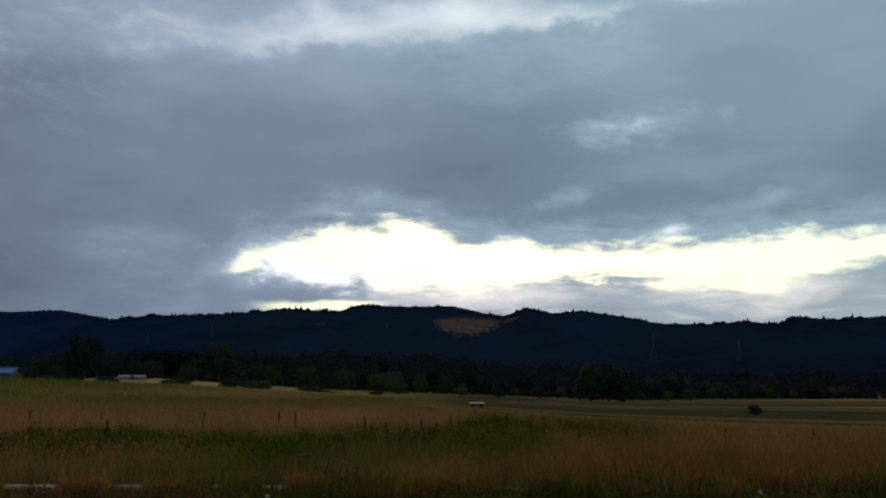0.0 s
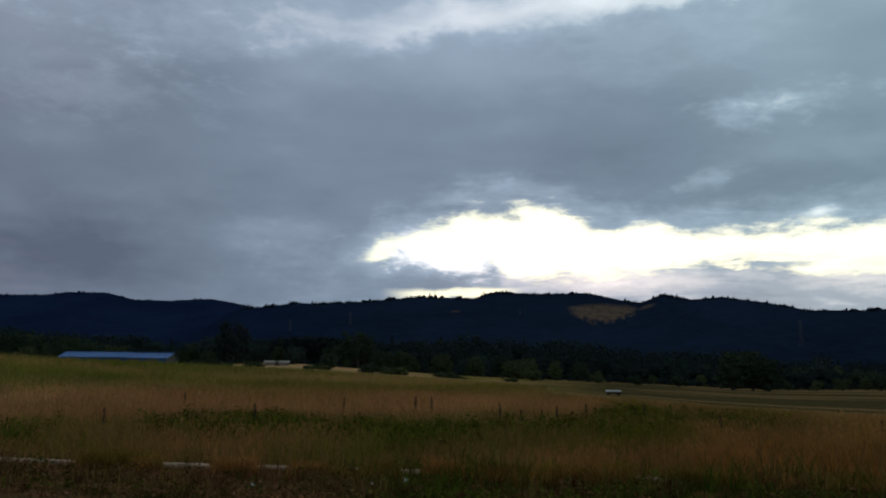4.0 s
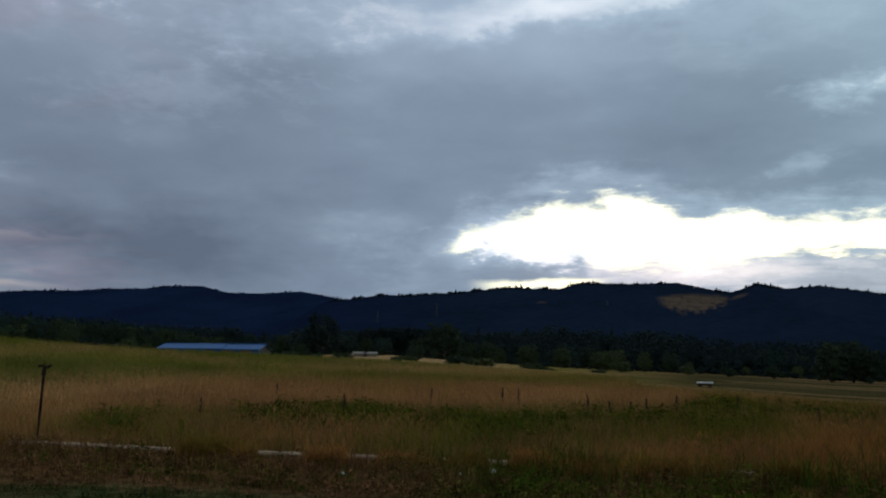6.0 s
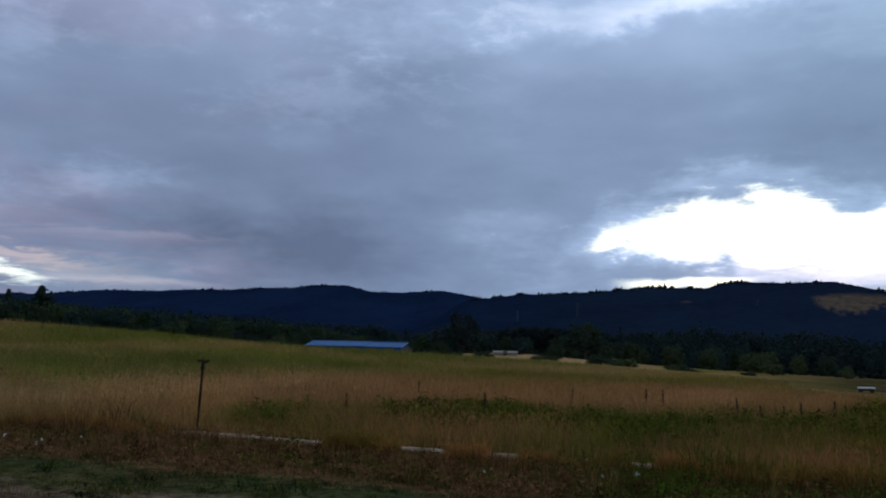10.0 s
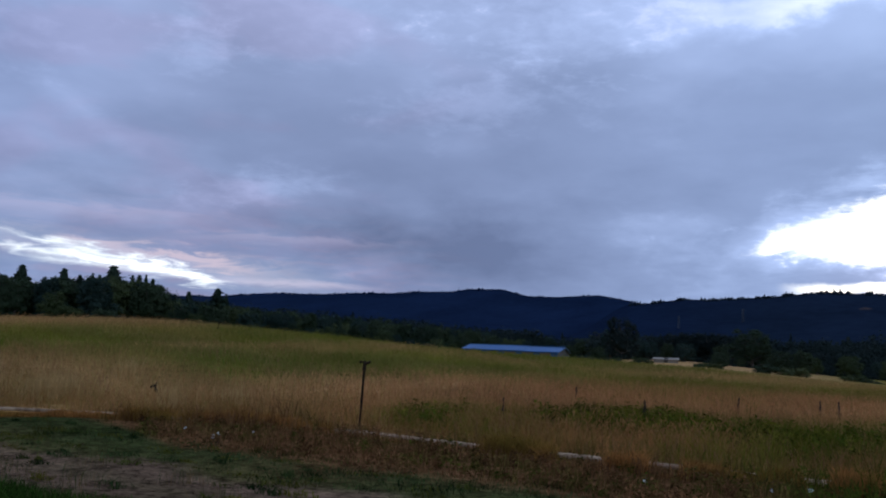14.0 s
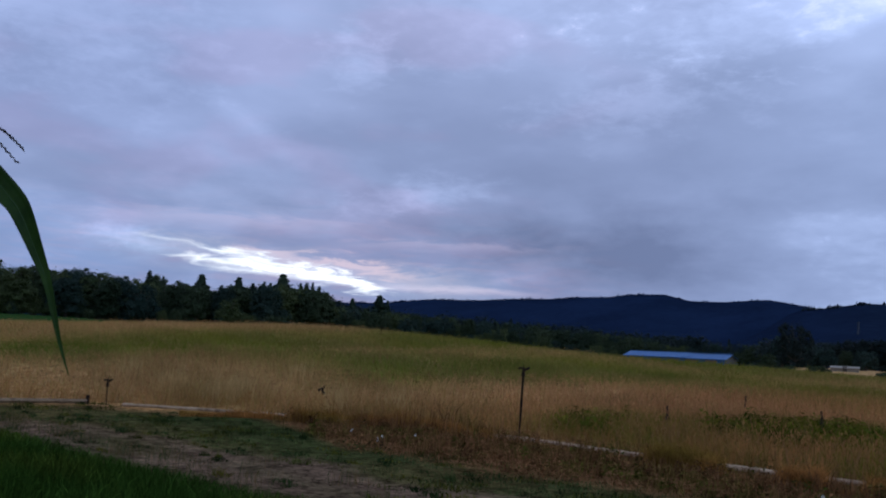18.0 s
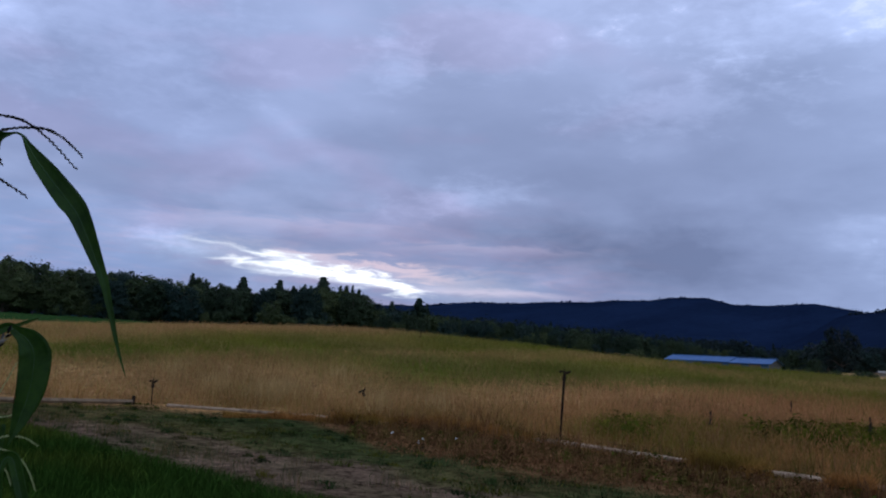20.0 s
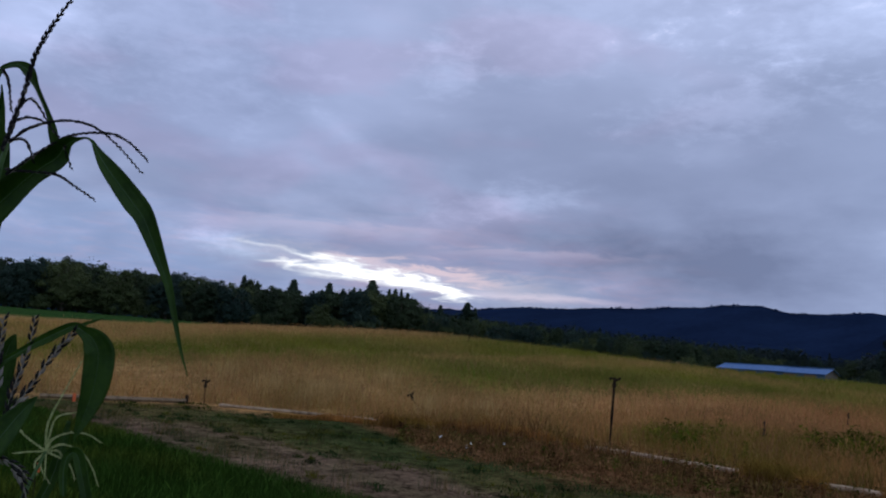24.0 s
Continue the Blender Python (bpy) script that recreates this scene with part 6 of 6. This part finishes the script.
def tassel_branch(pts, r, rng, steps=8, seeds=40, size=0.007, spread=0.35):
    """A tassel branch: a thin stem, and the pointed spikelets laid along it in ranks like a braid."""
    c = spline(pts, steps)
    n = len(c)
    stem = tube(bmesh.new(), c, [r * (1 - 0.6 * i / (n - 1)) for i in range(n)], 5)
    bm = bmesh.new()
    for k in range(seeds):
        u = (k + 0.3 * rng.random()) / seeds * (n - 1)
        i = min(int(u), n - 2)
        p, d = c[i].lerp(c[i + 1], u - i), (c[i + 1] - c[i]).normalized()
        o = d.cross(Vector(VIEW)).normalized()
        o.rotate(Matrix.Rotation(k * 3.1416 + 0.7 * math.sin(k * 0.9) + rng.uniform(-0.35, 0.35), 3, d))
        a = (d * 1.0 + o * spread).normalized()
        s = size * rng.uniform(0.8, 1.15) * (1 - 0.35 * k / seeds)
        tube(bm, [p + o * r * 0.5, p + o * r * 0.8 + a * s * 0.7, p + o * r * 0.8 + a * s * 1.9], [s * 0.22, s * 0.34, s * 0.03], 6)
    return stem, bm


VIEW = (-0.95, 0.31, 0.0)


def leaf_line(stations, reach, base):
    """The leaf's middle line, its distance running from reach[0] to reach[1]."""
    n = len(stations) - 1
    return [away(q[0], q[1], reach[0] + (reach[1] - reach[0]) * i / n) - base for i, q in enumerate(stations)]


def corn_leaf(stations, reach, base, fold=0.3, roll=0.0, wave=0.05):
    """A corn leaf along stations of direction, distance and width: a creased blade with thickness and rippled margins."""
    c = spline(leaf_line(stations, reach, base), 6)
    wide = spline([(q[2], 0, 0) for q in stations], 6)
    n = len(c)
    bm = bmesh.new()
    rowsv = []
    for i, p in enumerate(c):
        d = (c[min(i + 1, n - 1)] - c[max(i - 1, 0)]).normalized()
        side = d.cross(Vector(VIEW)).normalized()
        nor = side.cross(d)
        a = radians(roll) * math.sin(3.1 * i / n)
        side, nor = side * math.cos(a) + nor * math.sin(a), nor * math.cos(a) - side * math.sin(a)
        w = max(wide[i].x, 0.0012) / 2
        prof = []
        for k in range(-4, 5):
            s = k / 4
            ripple = wave * w * s * s * math.sin(i * 0.55 + (1.3 if s > 0 else 0.0))
            prof.append((s, -fold * w * abs(s) ** 1.4 * (1.35 if s > 0 else 0.75) + 0.06 * w * math.cos(s * 9.4) + ripple))
        rowsv.append([bm.verts.new(p + side * s * w + nor * k) for s, k in prof] + [bm.verts.new(p + side * s * w + nor * (k - 0.0010)) for s, k in prof[::-1]])
    for u, v in zip(rowsv, rowsv[1:]):
        m = len(u)
        for k in range(m):
            bm.faces.new((u[k], u[(k + 1) % m], v[(k + 1) % m], v[k]))
    bm.faces.new(rowsv[0][::-1])
    bm.faces.new(rowsv[-1])
    for f in bm.faces:
        f.smooth = True
    bmesh.ops.recalc_face_normals(bm, faces=bm.faces)
    return bm


def corn_plant(d, leaf_rows, tassels, stalk_pts, label, dry=True, seed=1, spike=(0.0056, 0.0116), twig=(0.0030, 0.0076), sprays=False, spread=0.1, dense=1.3, bleached=TASSEL):
    """Leaves, tassels and stalk given by direction and distance from where one stands."""
    rng = np.random.default_rng(seed)
    root = away(*stalk_pts[0])
    gz = float(ground(root.x, root.y))
    base = Vector((root.x, root.y, gz))
    t = thing("corn_plant", label, "plant", Matrix.Translation(base), "corn plants")
    at = lambda q: away(q[0], q[1], q[2] if len(q) > 2 else d) - base
    sp = [Vector((0, 0, -0.05))] + [at(q) for q in stalk_pts]
    part("stalk", tube(bmesh.new(), spline(sp, 3), [0.017 - 0.012 * i / (3 * (len(sp) - 1)) for i in range(3 * (len(sp) - 1) + 1)], 8), RIB, t)
    for stations, reach, fold, roll in leaf_rows:
        leaf = part("leaf", corn_leaf(stations, reach, base, fold, roll), CORN, t)
        part("midrib", midrib(leaf_line(stations, reach, base), 0.0024), RIB, leaf)
    for k, pts in enumerate(tassels):
        p = [sp[-1], *(at(q) for q in pts[1:])] if sprays else [at(q) for q in pts]
        long = sum((u - v).length for u, v in zip(p, p[1:]))
        r, size = spike if k == 0 else twig
        stem, husks = tassel_branch(p, r, rng, 8, round(long / size * dense), size, spread)
        branch = part("tassel_branch", stem, bleached if dry else TASSEL_PALE, t)
        part("braid", husks, TASSEL if dry else TASSEL_PALE, branch)


# corn leaves: direction and width at a few places along each
ARCHING = [(-78.93, 4.82, 0.084), (-77.19, 7.36, 0.081), (-75.75, 9.22, 0.065), (-74.55, 10.39, 0.068), (-74.16, 11.09, 0.055), (-73.80, 11.53, 0.029), (-73.37, 11.76, 0.011), (-73.00, 11.89, 0.006), (-72.63, 11.75, 0.008), (-72.31, 11.25, 0.019), (-71.72, 10.44, 0.040), (-70.81, 9.39, 0.055), (-69.82, 8.29, 0.061), (-69.05, 7.33, 0.053), (-67.83, 4.82, 0.032), (-67.16, 3.25, 0.021), (-66.22, 0.01, 0.010), (-65.49, -2.04, 0.002)]
HOOKED = [(-78.52, 13.24, 0.009), (-78.08, 14.93, 0.012), (-77.70, 15.30, 0.016), (-77.23, 15.44, 0.021), (-76.78, 15.30, 0.036), (-76.42, 14.88, 0.028), (-76.03, 14.29, 0.014), (-75.23, 12.87, 0.014), (-74.94, 12.08, 0.025), (-74.72, 11.27, 0.021), (-74.54, 10.59, 0.004)]
UPRIGHT = [(-77.59, 5.32, 0.055), (-77.42, 7.33, 0.063), (-77.33, 9.00, 0.055), (-77.32, 10.34, 0.037), (-77.37, 11.49, 0.015)]
SHEATH = [(-77.78, 9.26, 0.043), (-77.75, 10.92, 0.047), (-77.78, 12.57, 0.029), (-77.83, 13.48, 0.011), (-77.95, 14.17, 0.004)]
BROAD = [(-76.87, -2.48, 0.021), (-74.83, -0.98, 0.025), (-73.85, -0.31, 0.035), (-72.92, 0.27, 0.033), (-72.30, 0.55, 0.029), (-71.79, 0.25, 0.041), (-71.27, -0.12, 0.074), (-70.91, -0.70, 0.095), (-70.77, -1.44, 0.099), (-70.86, -3.14, 0.087), (-71.22, -4.76, 0.050), (-71.56, -5.89, 0.012), (-71.64, -6.28, 0.002)]
LOW = [(-76.68, -7.53, 0.088), (-75.80, -6.46, 0.084), (-74.94, -5.13, 0.068), (-74.30, -4.23, 0.032), (-73.88, -3.69, 0.006)]
STUB = [(-76.48, -5.65, 0.064), (-76.20, -3.73, 0.085), (-75.90, -1.77, 0.077), (-75.63, -0.64, 0.038), (-75.44, -0.16, 0.006)]
SLIVER = [(-72.74, 0.28, 0.010), (-72.08, 0.60, 0.013), (-71.32, 0.94, 0.010), (-70.71, 1.20, 0.002)]
CURLED = [(-71.80, -9.37, 0.021), (-71.95, -8.10, 0.027), (-71.89, -7.30, 0.029), (-71.66, -6.90, 0.034), (-71.33, -6.99, 0.038), (-71.06, -7.76, 0.038), (-70.36, -9.99, 0.034)]
NARROW = [(-73.28, -10.16, 0.035), (-72.58, -8.43, 0.039), (-72.20, -6.49, 0.030), (-72.00, -5.02, 0.013)]
corn_plant(
    2.6,
    [(ARCHING, (2.66, 2.42), 0.42, 14), (HOOKED, (2.75, 2.75), 0.3, 20), (UPRIGHT, (2.85, 2.85), 0.25, 25), (SHEATH, (2.8, 2.8), 0.25, 25)],
    [
        [(-77.41, 10.38), (-77.14, 11.86), (-76.67, 14.17), (-76.39, 16.14), (-75.74, 17.91), (-74.71, 19.93)],
        [(-77.26, 10.84), (-76.23, 11.92), (-74.60, 12.68), (-72.84, 12.71), (-71.26, 11.82), (-69.50, 10.23)],
        [(-77.10, 9.04), (-75.74, 10.43), (-74.02, 11.83), (-71.98, 12.37), (-70.62, 12.09), (-69.26, 11.07)],
        [(-77.10, 12.03), (-76.84, 13.08), (-76.38, 13.63), (-75.85, 13.33), (-75.10, 12.32), (-74.44, 11.62)],
        [(-77.04, 12.21), (-76.37, 12.56), (-75.69, 12.55), (-75.04, 12.33)],
        [(-77.34, 10.99), (-76.46, 11.25), (-76.04, 10.82), (-75.68, 9.94)],
        [(-75.16, 9.51), (-74.21, 9.42), (-73.19, 8.88), (-72.06, 8.25)],
        [(-74.24, 11.52), (-73.97, 10.82), (-73.60, 9.92)],
        [(-78.07, 15.06), (-77.67, 14.56), (-77.43, 13.62), (-77.25, 12.73)],
        [(-77.20, 9.36), (-76.23, 9.41), (-75.16, 9.48)],
    ],
    [(-78.0, -30, 2.7), (-78.2, -10), (-78.0, 2), (-77.5, 9), (-77.2, 10.9)],
    "tall green corn plant with drooping leaves and a dark dry tassel", True, 3)
corn_plant(
    3.2,
    [(BROAD, (3.2, 3.2), 0.3, 10), (LOW, (3.1, 3.1), 0.3, 15), (STUB, (3.3, 3.3), 0.25, -10), (SLIVER, (3.25, 3.25), 0.3, 0)],
    [
        [(-75.42, -4.82), (-74.40, -3.32), (-73.54, -1.62), (-72.89, -0.57), (-72.07, 0.50)],
        [(-75.34, -5.94), (-75.26, -3.69), (-74.97, -2.37), (-74.66, -0.70), (-74.50, 1.05)],
        [(-76.02, -3.72), (-76.14, -1.79), (-76.18, -0.48), (-76.16, 0.84)],
        [(-76.04, -6.90), (-75.11, -7.36), (-74.31, -7.82), (-73.79, -8.44)],
        [(-74.76, -7.82), (-74.15, -8.44), (-73.70, -9.69)],
    ],
    [(-77.5, -26, 3.56), (-77.4, -20), (-77.0, -12), (-76.0, -7.0)],
    "corn plant with broad folded leaves and a dark seeding tassel", True, 5, (0.0045, 0.022), (0.0045, 0.021), False, 0.34, 1.5, STRAW)
corn_plant(
    3.3,
    [(CURLED, (3.25, 3.25), 0.5, 20), (NARROW, (3.35, 3.35), 0.35, 10)],
    [
        [(-73.27, -6.78), (-73.12, -5.22), (-72.54, -3.56), (-71.66, -1.43)],
        [(-73.17, -6.04), (-72.75, -4.95), (-71.65, -4.51)],
        [(-73.23, -6.84), (-72.75, -6.10), (-71.81, -5.70), (-70.8, -5.80), (-70.05, -6.25)],
        [(-73.23, -6.84), (-72.20, -6.40), (-71.06, -6.85), (-70.35, -7.80), (-69.95, -8.75)],
        [(-73.38, -6.85), (-73.23, -7.64), (-72.62, -8.65)],
        [(-73.22, -6.68), (-72.98, -7.64), (-72.95, -8.43)],
        [(-72.47, -6.82), (-71.78, -7.45), (-71.26, -8.41)],
        [(-73.40, -6.69), (-73.98, -6.86), (-74.80, -6.97)],
        [(-73.57, -6.53), (-74.14, -6.06), (-74.58, -5.60)],
        [(-72.94, -6.74), (-72.32, -6.82), (-71.81, -7.71)],
        [(-73.38, -6.85), (-73.55, -7.49), (-73.34, -8.18)],
    ],
    [(-76.10, -25.5, 3.7), (-75.60, -16), (-74.31, -10.5), (-73.05, -6.8)],
    "shorter corn plant with a fresh pale green tassel", False, 9, (0.0024, 0.0058), (0.0022, 0.0056), True, 0.30, 1.1)
